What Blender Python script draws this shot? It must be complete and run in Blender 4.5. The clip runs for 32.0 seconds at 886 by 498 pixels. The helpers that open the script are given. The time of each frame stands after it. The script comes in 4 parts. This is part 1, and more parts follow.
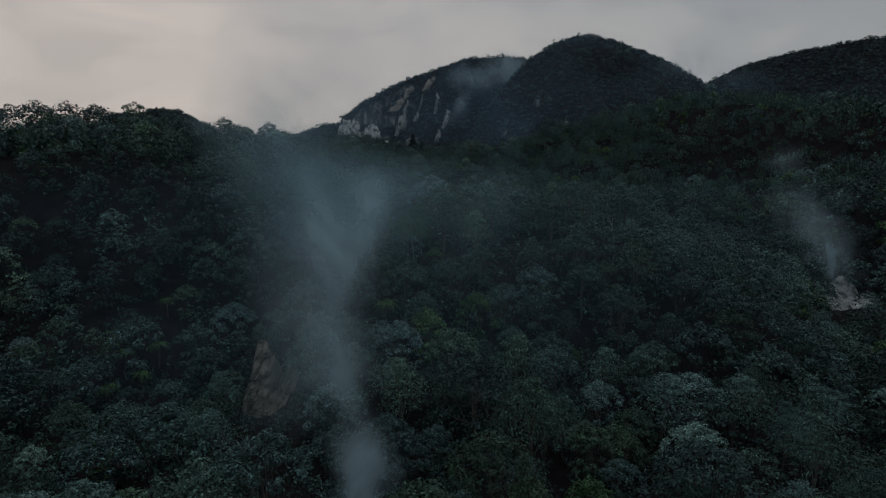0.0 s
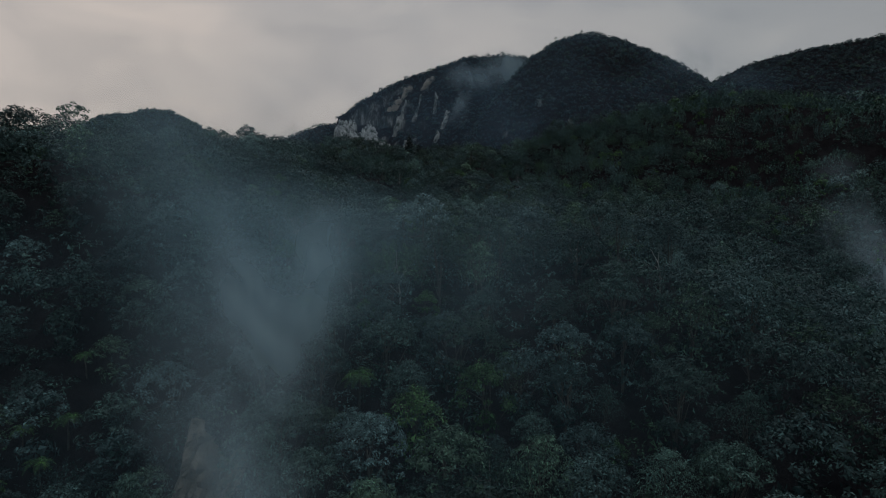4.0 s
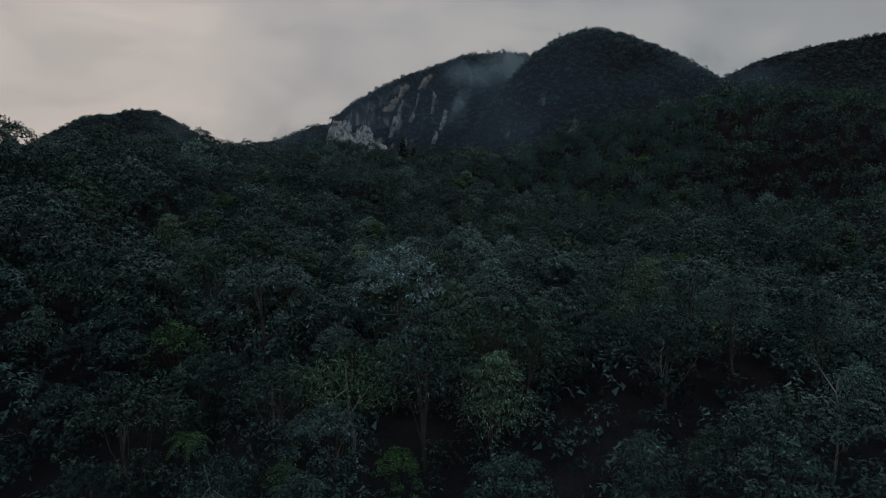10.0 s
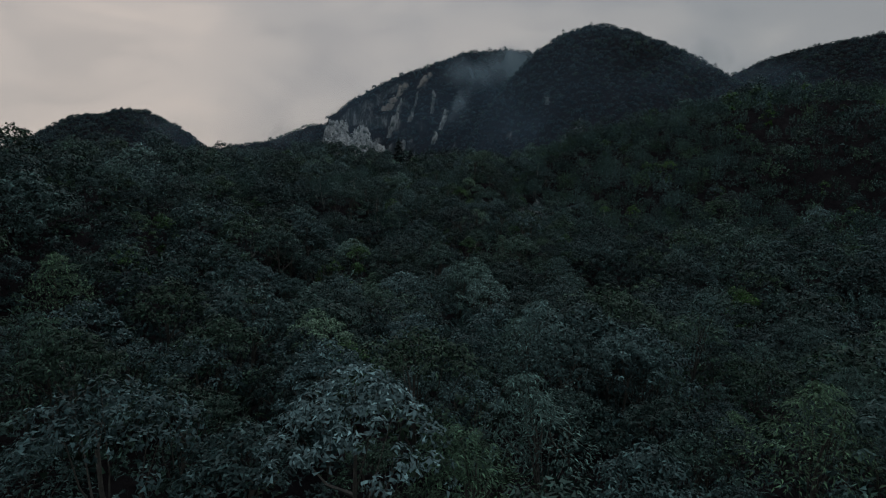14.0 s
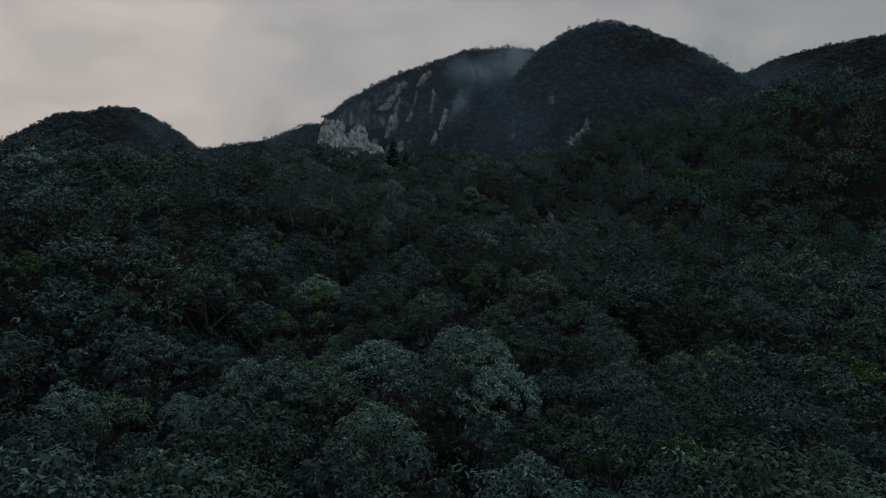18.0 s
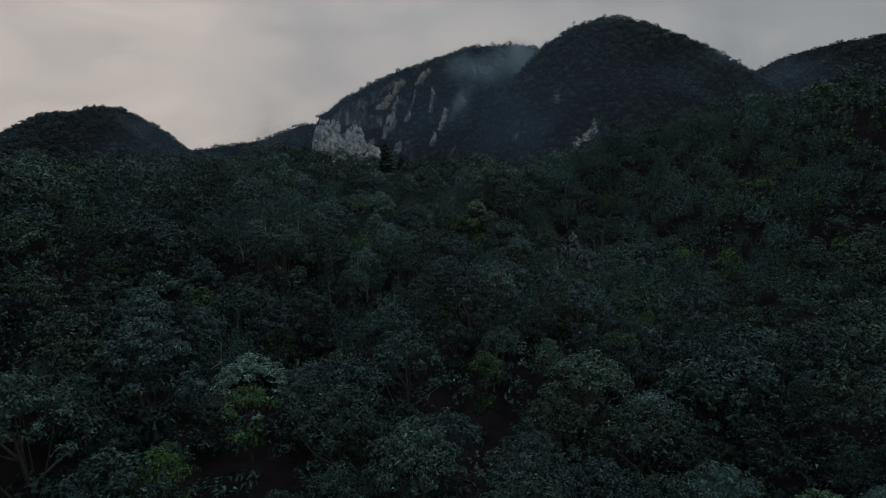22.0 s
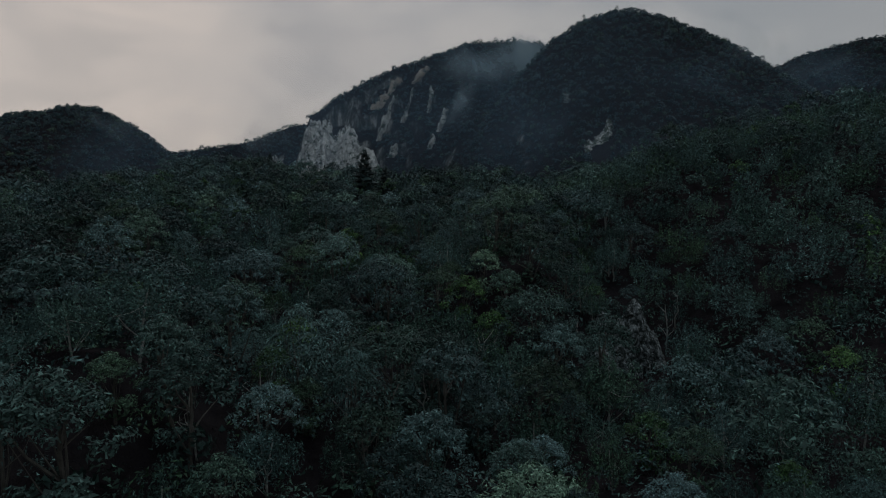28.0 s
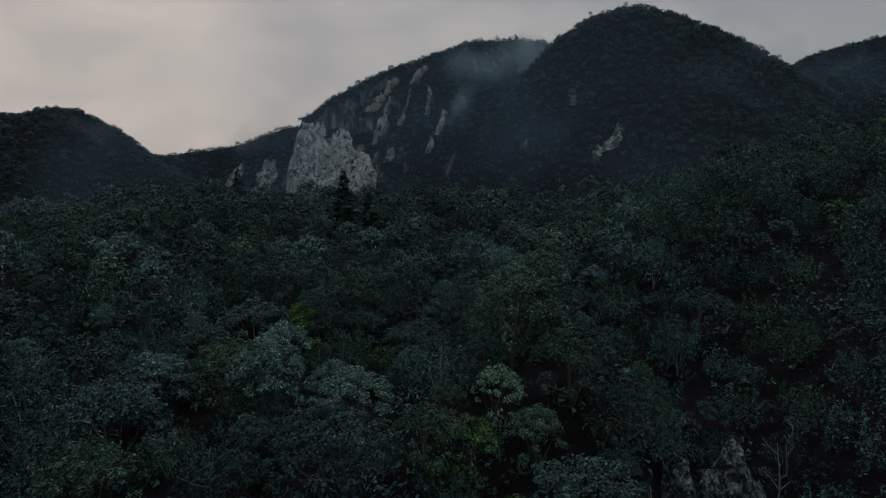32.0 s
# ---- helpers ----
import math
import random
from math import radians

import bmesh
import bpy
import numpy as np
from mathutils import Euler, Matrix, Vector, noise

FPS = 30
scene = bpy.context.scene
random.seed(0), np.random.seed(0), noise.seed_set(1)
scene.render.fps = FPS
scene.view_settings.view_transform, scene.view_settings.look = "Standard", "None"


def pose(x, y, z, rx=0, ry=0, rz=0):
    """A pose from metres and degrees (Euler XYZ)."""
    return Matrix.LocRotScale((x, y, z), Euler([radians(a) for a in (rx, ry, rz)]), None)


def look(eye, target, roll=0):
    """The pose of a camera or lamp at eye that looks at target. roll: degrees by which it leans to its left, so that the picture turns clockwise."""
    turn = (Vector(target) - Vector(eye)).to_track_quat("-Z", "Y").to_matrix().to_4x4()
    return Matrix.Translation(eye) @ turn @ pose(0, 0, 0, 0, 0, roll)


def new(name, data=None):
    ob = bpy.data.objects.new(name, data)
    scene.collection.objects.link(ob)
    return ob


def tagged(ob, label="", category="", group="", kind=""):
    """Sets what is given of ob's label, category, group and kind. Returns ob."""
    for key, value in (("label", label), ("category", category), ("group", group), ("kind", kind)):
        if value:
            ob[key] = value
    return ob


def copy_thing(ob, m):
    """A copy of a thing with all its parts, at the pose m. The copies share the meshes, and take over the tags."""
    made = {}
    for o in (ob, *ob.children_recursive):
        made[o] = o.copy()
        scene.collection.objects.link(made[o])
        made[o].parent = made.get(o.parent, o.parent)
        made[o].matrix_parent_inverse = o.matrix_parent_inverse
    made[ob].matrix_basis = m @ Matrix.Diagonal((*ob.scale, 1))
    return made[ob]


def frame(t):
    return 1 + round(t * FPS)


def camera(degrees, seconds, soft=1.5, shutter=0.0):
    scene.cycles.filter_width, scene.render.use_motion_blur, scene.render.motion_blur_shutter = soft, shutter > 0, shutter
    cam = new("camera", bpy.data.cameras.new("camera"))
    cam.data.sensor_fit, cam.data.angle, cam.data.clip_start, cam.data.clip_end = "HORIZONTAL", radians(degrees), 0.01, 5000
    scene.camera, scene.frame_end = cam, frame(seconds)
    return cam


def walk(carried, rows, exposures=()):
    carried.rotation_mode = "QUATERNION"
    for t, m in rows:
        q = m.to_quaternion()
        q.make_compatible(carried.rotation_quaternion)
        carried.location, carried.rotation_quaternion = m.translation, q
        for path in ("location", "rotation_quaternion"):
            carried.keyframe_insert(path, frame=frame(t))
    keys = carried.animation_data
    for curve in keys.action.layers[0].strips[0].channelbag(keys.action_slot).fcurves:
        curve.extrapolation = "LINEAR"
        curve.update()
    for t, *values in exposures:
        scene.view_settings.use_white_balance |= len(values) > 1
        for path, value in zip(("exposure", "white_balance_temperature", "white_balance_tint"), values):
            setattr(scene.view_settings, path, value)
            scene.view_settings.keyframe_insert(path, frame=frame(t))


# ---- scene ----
cam = camera(72.0, 32.0, soft=1.1)
EYE, TILT = 100.0, -8.0
ROWS = [
    (0.0, 0.00, 0.00, 0.00, 0.00, 0.00, -0.00),
    (0.5, 0.05, 3.59, 0.95, 0.01, 0.00, -0.00),
    (1.0, 0.16, 7.24, 1.89, 0.01, -0.01, -0.01),
    (1.5, 0.29, 10.96, 2.81, 0.01, -0.01, 0.01),
    (2.0, 0.40, 14.71, 3.69, 0.01, -0.01, 0.01),
    (2.5, 0.47, 18.49, 4.54, -0.01, 0.00, 0.00),
    (3.0, 0.50, 22.34, 5.42, -0.03, -0.01, -0.01),
    (3.5, 0.59, 26.15, 6.30, -0.04, -0.02, -0.01),
    (5.5, 1.46, 41.40, 9.49, -0.00, 0.14, 0.47),
    (6.0, 1.58, 45.28, 10.35, -0.02, 0.10, 0.43),
    (6.5, 1.67, 48.99, 11.12, -0.02, 0.12, 0.44),
    (7.0, 1.75, 52.81, 12.08, -0.03, 0.05, 0.40),
    (7.5, 1.89, 56.78, 12.91, -0.05, 0.05, 0.41),
    (8.0, 1.96, 60.72, 13.84, -0.05, 0.02, 0.40),
    (8.5, 2.05, 64.69, 14.65, -0.06, 0.02, 0.38),
    (9.0, 2.05, 68.60, 15.57, -0.05, 0.02, 0.37),
    (9.5, 2.00, 72.57, 16.47, -0.07, -0.02, 0.31),
    (10.0, 2.05, 76.48, 17.35, -0.07, -0.01, 0.30),
    (10.5, 2.09, 80.45, 18.31, -0.08, -0.03, 0.27),
    (11.0, 2.09, 84.49, 19.22, -0.09, -0.04, 0.26),
    (11.5, 2.05, 88.65, 20.12, -0.08, -0.05, 0.28),
    (12.0, 2.11, 92.84, 21.06, -0.08, -0.05, 0.25),
    (12.5, 2.21, 97.07, 22.01, -0.09, -0.06, 0.24),
    (13.0, 2.27, 101.33, 22.95, -0.09, -0.07, 0.24),
    (13.5, 2.36, 105.65, 23.87, -0.08, -0.06, 0.24),
    (14.0, 2.41, 109.94, 24.80, -0.08, -0.06, 0.25),
    (14.5, 2.43, 114.29, 25.74, -0.08, -0.06, 0.22),
    (16.5, 3.06, 132.75, 29.12, -0.08, -0.05, -0.01),
    (17.0, 3.10, 137.52, 30.15, -0.09, -0.06, -0.01),
    (17.5, 3.17, 142.35, 31.18, -0.09, -0.05, -0.01),
    (18.0, 3.29, 147.18, 32.18, -0.09, -0.05, -0.01),
    (18.5, 3.47, 152.04, 33.23, -0.08, -0.06, 0.00),
    (19.0, 3.49, 156.77, 34.25, -0.10, -0.07, -0.03),
    (19.5, 3.44, 161.66, 35.28, -0.10, -0.07, 0.00),
    (20.0, 3.46, 166.53, 36.27, -0.11, -0.06, 0.01),
    (20.5, 3.46, 171.48, 37.26, -0.11, -0.06, 0.02),
    (21.0, 3.44, 176.47, 38.27, -0.11, -0.06, 0.03),
    (21.5, 3.49, 181.46, 39.22, -0.10, -0.05, 0.02),
    (22.0, 3.55, 186.51, 40.27, -0.10, -0.05, 0.04),
    (22.5, 3.62, 191.63, 41.24, -0.10, -0.03, 0.05),
    (23.0, 3.73, 196.77, 42.23, -0.09, -0.02, 0.06),
    (23.5, 3.85, 201.98, 43.27, -0.10, -0.01, 0.05),
    (24.0, 4.01, 207.23, 44.33, -0.09, -0.03, 0.04),
    (24.5, 4.19, 212.50, 45.45, -0.09, -0.03, 0.03),
    (25.0, 4.41, 217.78, 46.51, -0.09, -0.03, 0.04),
    (25.5, 4.59, 223.05, 47.61, -0.08, -0.05, 0.03),
    (27.5, 5.58, 245.55, 53.12, -0.08, -0.02, -0.06),
    (28.0, 5.69, 250.79, 54.63, -0.08, -0.02, -0.07),
    (28.5, 5.80, 256.10, 56.12, -0.09, -0.03, -0.07),
    (29.0, 5.94, 261.37, 57.62, -0.09, -0.03, -0.08),
    (29.5, 6.14, 266.64, 59.18, -0.07, -0.07, -0.05),
    (30.0, 6.25, 271.85, 60.75, -0.08, -0.08, -0.07),
    (30.5, 6.37, 277.10, 62.48, -0.09, -0.08, -0.06),
    (31.0, 6.53, 282.31, 64.44, -0.09, -0.10, -0.04),
    (31.5, 6.70, 287.55, 66.40, -0.10, -0.12, -0.04),
    (32.0, 6.88, 292.79, 68.35, -0.09, -0.12, -0.04),
]
walk(cam, [(t, pose(0, 0, EYE, TILT) @ pose(x, y, z, 90 + pitch, roll, yaw)) for t, x, y, z, yaw, pitch, roll in ROWS])

# ---------------- world, light ----------------
world = bpy.data.worlds.new("overcast_sky")
scene.world = world
world.use_nodes = True
wn, wl = world.node_tree.nodes, world.node_tree.links
wn.clear()


def wnode(kind, **kw):
    n = wn.new(kind)
    for k, v in kw.items():
        n.inputs[k].default_value = v
    return n


def ramp_of(nodes, stops, interp="EASE"):
    r = nodes.new("ShaderNodeValToRGB")
    r.color_ramp.interpolation = interp
    while len(r.color_ramp.elements) < len(stops):
        r.color_ramp.elements.new(0.5)
    for e, (p, c) in zip(r.color_ramp.elements, stops):
        e.position, e.color = p, (*c, 1)
    return r


sky = wn.new("ShaderNodeTexSky")
sky.sky_type = "NISHITA"
sky.sun_disc = False
sky.sun_elevation, sky.sun_rotation = radians(66), radians(22)
coord = wn.new("ShaderNodeTexCoord")
mapc = wn.new("ShaderNodeMapping")
mapc.inputs["Scale"].default_value = (1.0, 1.0, 2.6)
wl.new(coord.outputs["Generated"], mapc.inputs["Vector"])
cl1 = wnode("ShaderNodeTexNoise", Scale=4.5, Detail=4.0, Roughness=0.45, Distortion=0.5)
wl.new(mapc.outputs[0], cl1.inputs["Vector"])
# height of the view direction: horizon paler and warmer, zenith greyer
sepc = wn.new("ShaderNodeSeparateXYZ")
wl.new(coord.outputs["Generated"], sepc.inputs[0])
grad = ramp_of(wn, [(0.0, (0.44, 0.41, 0.40)), (0.16, (0.425, 0.405, 0.40)), (0.30, (0.35, 0.35, 0.36)), (0.6, (0.31, 0.37, 0.42)), (1.0, (0.36, 0.45, 0.52))])
wl.new(sepc.outputs["Z"], grad.inputs[0])
# brighter break in the cloud round the hidden sun
sun_way = Vector((-0.47, 0.86, 0.19)).normalized()
dotn = wn.new("ShaderNodeVectorMath")
dotn.operation = "DOT_PRODUCT"
dotn.inputs[1].default_value = sun_way
wl.new(coord.outputs["Generated"], dotn.inputs[0])
glow = ramp_of(wn, [(0.0, (0.74, 0.79, 0.82)), (0.62, (0.74, 0.80, 0.83)), (0.90, (0.98, 0.99, 0.985)), (0.97, (1.09, 1.07, 1.04)), (1.0, (1.30, 1.22, 1.14))], "LINEAR")
wl.new(dotn.outputs["Value"], glow.inputs[0])
cloud = ramp_of(wn, [(0.3, (0.86, 0.87, 0.88)), (0.5, (0.99, 0.985, 0.98)), (0.7, (1.13, 1.10, 1.07))])
wl.new(cl1.outputs["Fac"], cloud.inputs[0])


def wmul(a, b):
    m = wn.new("ShaderNodeMix")
    m.data_type, m.blend_type = "RGBA", "MULTIPLY"
    m.inputs[0].default_value = 1.0
    wl.new(a, m.inputs[6])
    wl.new(b, m.inputs[7])
    return m.outputs[2]


deck = wmul(wmul(grad.outputs[0], glow.outputs[0]), cloud.outputs[0])
bg_cloud = wnode("ShaderNodeBackground", Strength=1.0)
wl.new(deck, bg_cloud.inputs["Color"])
bg_sky = wnode("ShaderNodeBackground", Strength=0.05)
wl.new(sky.outputs[0], bg_sky.inputs["Color"])
mixw = wnode("ShaderNodeMixShader", Fac=0.94)
wl.new(bg_sky.outputs[0], mixw.inputs[1])
wl.new(bg_cloud.outputs[0], mixw.inputs[2])
outw = wn.new("ShaderNodeOutputWorld")
wl.new(mixw.outputs[0], outw.inputs["Surface"])

sun = new("sun", bpy.data.lights.new("sun", "SUN"))
sun.data.energy, sun.data.angle, sun.data.color = 0.55, radians(40), (0.93, 0.98, 1.0)
sun.matrix_world = look((0, 0, 400), (-40, -100, 100))

# ---------------- materials ----------------


def material(name):
    m = bpy.data.materials.new(name)
    m.use_nodes = True
    nt = m.node_tree
    return m, nt.nodes, nt.links, nt.nodes["Principled BSDF"]


def noise_node(nodes, links, vec, scale, detail=4.0, rough=0.55):
    n = nodes.new("ShaderNodeTexNoise")
    n.inputs["Scale"].default_value, n.inputs["Detail"].default_value, n.inputs["Roughness"].default_value = scale, detail, rough
    links.new(vec, n.inputs["Vector"])
    return n


def mix_node(nodes, links, kind, fac, a, b):
    m = nodes.new("ShaderNodeMix")
    m.data_type, m.blend_type = "RGBA", kind
    for sock, v in ((m.inputs[0], fac), (m.inputs[6], a), (m.inputs[7], b)):
        if isinstance(v, (int, float)):
            sock.default_value = v
        elif isinstance(v, tuple):
            sock.default_value = (*v, 1)
        else:
            links.new(v, sock)
    return m.outputs[2]


def leaf_material(name, dark, mid, pale, rough=0.5, spread=1.0):
    """Foliage: tone and hue vary from tree to tree, over some ten metres, and from leaf to leaf."""
    m, n, l, b = material(name)
    geo = n.new("ShaderNodeNewGeometry")
    info = n.new("ShaderNodeObjectInfo")
    own = n.new("ShaderNodeAttribute")
    own.attribute_name = "tree_tint"

    def math_node(kind, a, c, e=0.0):
        q = n.new("ShaderNodeMath")
        q.operation = kind
        for k, w in enumerate((a, c, e)):
            if isinstance(w, float):
                q.inputs[k].default_value = w
            else:
                l.new(w, q.inputs[k])
        return q.outputs[0]

    tree = math_node("FRACT", math_node("ADD", info.outputs["Random"], own.outputs["Fac"]), 0.0)
    other = math_node("FRACT", math_node("MULTIPLY", tree, 7.31), 0.0)
    big = noise_node(n, l, geo.outputs["Position"], 0.07, 2.0)
    tone = ramp_of(n, [(0.10, dark), (0.5, mid), (0.92, pale)], "LINEAR")
    l.new(math_node("MULTIPLY_ADD", tree, 0.72, math_node("MULTIPLY_ADD", big.outputs["Fac"], 0.7, -0.2)), tone.inputs[0])
    hue = ramp_of(n, [(0.0, (0.94, 0.99, 1.09)), (0.45, (0.95, 1.01, 1.05)), (0.8, (0.98, 1.06, 0.96)), (1.0, (1.04, 1.12, 0.70))], "LINEAR")
    l.new(other, hue.inputs[0])
    # random tone per leaf; the brightest stand in for glints and lit tips
    leafy = ramp_of(n, [(q, ((1 + (w - 1) * spread),) * 3) for q, w in ((0.0, 0.45), (0.6, 0.85), (0.86, 1.35), (1.0, 2.6))], "LINEAR")
    l.new(geo.outputs["Random Per Island"], leafy.inputs[0])
    tinted = mix_node(n, l, "MULTIPLY", 1.0, tone.outputs[0], hue.outputs[0])
    l.new(mix_node(n, l, "MULTIPLY", 1.0, tinted, leafy.outputs[0]), b.inputs["Base Color"])
    b.inputs["Roughness"].default_value = rough
    b.inputs["Specular IOR Level"].default_value = 0.14
    return m


LEAF = leaf_material("broad_leaf", (0.017, 0.030, 0.027), (0.033, 0.057, 0.051), (0.066, 0.106, 0.095))
LEAF_GREY = leaf_material("grey_green_leaf", (0.072, 0.116, 0.106), (0.098, 0.152, 0.138), (0.150, 0.216, 0.198), 0.5)
LEAF_FINE = leaf_material("fine_scrub_leaf", (0.026, 0.049, 0.041), (0.050, 0.088, 0.075), (0.090, 0.142, 0.122), 0.6)
LEAF_BRIGHT = leaf_material("fresh_green_leaf", (0.029, 0.063, 0.023), (0.047, 0.095, 0.032), (0.074, 0.135, 0.045), 0.5)
LEAF_DARK = leaf_material("dark_conifer_needle", (0.011, 0.020, 0.018), (0.017, 0.030, 0.027), (0.026, 0.044, 0.037), 0.6)
# distant foliage: aerial haze put into the colour, bluer and with less contrast
LEAF_FAR = leaf_material("hazed_hillside_leaf", (0.024, 0.041, 0.043), (0.040, 0.062, 0.063), (0.068, 0.097, 0.093), 0.6, 0.25)
FROND = leaf_material("fern_frond", (0.026, 0.058, 0.020), (0.040, 0.085, 0.026), (0.065, 0.13, 0.04), 0.5)


def plain_material(name, a, b_, scale, rough=0.9, bump=0.4, bump_scale=6.0):
    m, n, l, b = material(name)
    geo = n.new("ShaderNodeNewGeometry")
    big = noise_node(n, l, geo.outputs["Position"], scale, 6.0)
    fine = noise_node(n, l, geo.outputs["Position"], scale * 9, 5.0)
    r = ramp_of(n, [(0.32, a), (0.68, b_)], "LINEAR")
    l.new(mix_node(n, l, "MIX", 0.4, big.outputs["Fac"], fine.outputs["Fac"]), r.inputs[0])
    l.new(r.outputs[0], b.inputs["Base Color"])
    b.inputs["Roughness"].default_value = rough
    bp = n.new("ShaderNodeBump")
    bp.inputs["Strength"].default_value, bp.inputs["Distance"].default_value = bump, 0.3
    l.new(noise_node(n, l, geo.outputs["Position"], bump_scale, 6.0).outputs["Fac"], bp.inputs["Height"])
    l.new(bp.outputs[0], b.inputs["Normal"])
    return m


BARK = plain_material("mossy_bark", (0.035, 0.03, 0.024), (0.11, 0.10, 0.085), 1.2)
BARK_PALE = plain_material("bleached_wood", (0.16, 0.155, 0.14), (0.34, 0.33, 0.30), 1.0)
EARTH = plain_material("bare_earth", (0.085, 0.07, 0.055), (0.19, 0.165, 0.135), 0.35, 0.95, 0.8, 1.5)
ROCK_GREY = plain_material("weathered_rock", (0.028, 0.034, 0.033), (0.25, 0.28, 0.265), 1.4, 0.9, 0.9, 2.0)
SINTER = plain_material("white_steaming_ground", (0.09, 0.09, 0.085), (0.46, 0.455, 0.43), 0.3, 0.8, 0.7, 1.0)


def ground_material():
    """Leaf litter and low scrub on gentle ground, bare streaked rock where it is steep."""
    m, n, l, b = material("hill_ground")
    geo = n.new("ShaderNodeNewGeometry")
    sep = n.new("ShaderNodeSeparateXYZ")
    l.new(geo.outputs["Normal"], sep.inputs[0])
    mp = n.new("ShaderNodeMapping")
    mp.inputs["Scale"].default_value = (1.0, 1.0, 0.18)
    l.new(geo.outputs["Position"], mp.inputs["Vector"])
    streak = noise_node(n, l, mp.outputs[0], 0.12, 8.0, 0.7)
    rock = ramp_of(n, [(0.38, (0.022, 0.027, 0.025)), (0.5, (0.07, 0.072, 0.07)), (0.64, (0.27, 0.26, 0.245))], "LINEAR")
    l.new(streak.outputs["Fac"], rock.inputs[0])
    litter = noise_node(n, l, geo.outputs["Position"], 0.3, 8.0, 0.6)
    # litter below its real tone: shade between the trees is put into the colour
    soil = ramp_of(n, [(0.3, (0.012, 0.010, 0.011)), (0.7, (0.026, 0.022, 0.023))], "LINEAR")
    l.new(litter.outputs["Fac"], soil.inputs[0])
    patchy = noise_node(n, l, geo.outputs["Position"], 0.035, 6.0, 0.6)
    msum = n.new("ShaderNodeMath")
    msum.operation = "MULTIPLY_ADD"
    l.new(patchy.outputs["Fac"], msum.inputs[0])
    msum.inputs[1].default_value = 0.5
    l.new(sep.outputs["Z"], msum.inputs[2])
    steep = ramp_of(n, [(0.62, (1, 1, 1)), (0.72, (0, 0, 0))], "LINEAR")
    l.new(msum.outputs[0], steep.inputs[0])
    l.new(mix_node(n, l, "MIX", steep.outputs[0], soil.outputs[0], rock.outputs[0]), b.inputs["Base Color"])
    b.inputs["Roughness"].default_value = 0.95
    b.inputs["Specular IOR Level"].default_value = 0.0
    bp = n.new("ShaderNodeBump")
    bp.inputs["Strength"].default_value, bp.inputs["Distance"].default_value = 0.8, 2.0
    l.new(streak.outputs["Fac"], bp.inputs["Height"])
    l.new(bp.outputs[0], b.inputs["Normal"])
    return m


def cliff_material(name, dark, mid, pale, grown, size=1.0, moss=(0.028, 0.042, 0.03)):
    """Bare rock with streaks that run down it, and dark scrub clinging in patches."""
    m, n, l, b = material(name)
    geo = n.new("ShaderNodeNewGeometry")
    mp = n.new("ShaderNodeMapping")
    mp.inputs["Scale"].default_value = (1.0, 1.0, 0.22)
    l.new(geo.outputs["Position"], mp.inputs["Vector"])
    streak = noise_node(n, l, mp.outputs[0], 0.13 / size, 9.0, 0.68)
    rock = ramp_of(n, [(0.30, dark), (0.47, mid), (0.64, pale)], "LINEAR")
    l.new(streak.outputs["Fac"], rock.inputs[0])
    scrub = noise_node(n, l, geo.outputs["Position"], 0.09 / size, 9.0, 0.7)
    mask = ramp_of(n, [(grown, (0, 0, 0)), (grown + 0.05, (1, 1, 1))], "LINEAR")
    l.new(scrub.outputs["Fac"], mask.inputs[0])
    l.new(mix_node(n, l, "MIX", mask.outputs[0], rock.outputs[0], moss), b.inputs["Base Color"])
    b.inputs["Roughness"].default_value = 0.92
    bp = n.new("ShaderNodeBump")
    bp.inputs["Strength"].default_value, bp.inputs["Distance"].default_value = 1.0, 2.5 * size
    l.new(streak.outputs["Fac"], bp.inputs["Height"])
    l.new(bp.outputs[0], b.inputs["Normal"])
    return m


GROUND = ground_material()
ROCK_MOSSY = cliff_material("mossy_speckled_rock", (0.03, 0.034, 0.034), (0.10, 0.11, 0.11), (0.34, 0.36, 0.35), 0.47, 0.075, (0.012, 0.017, 0.015))


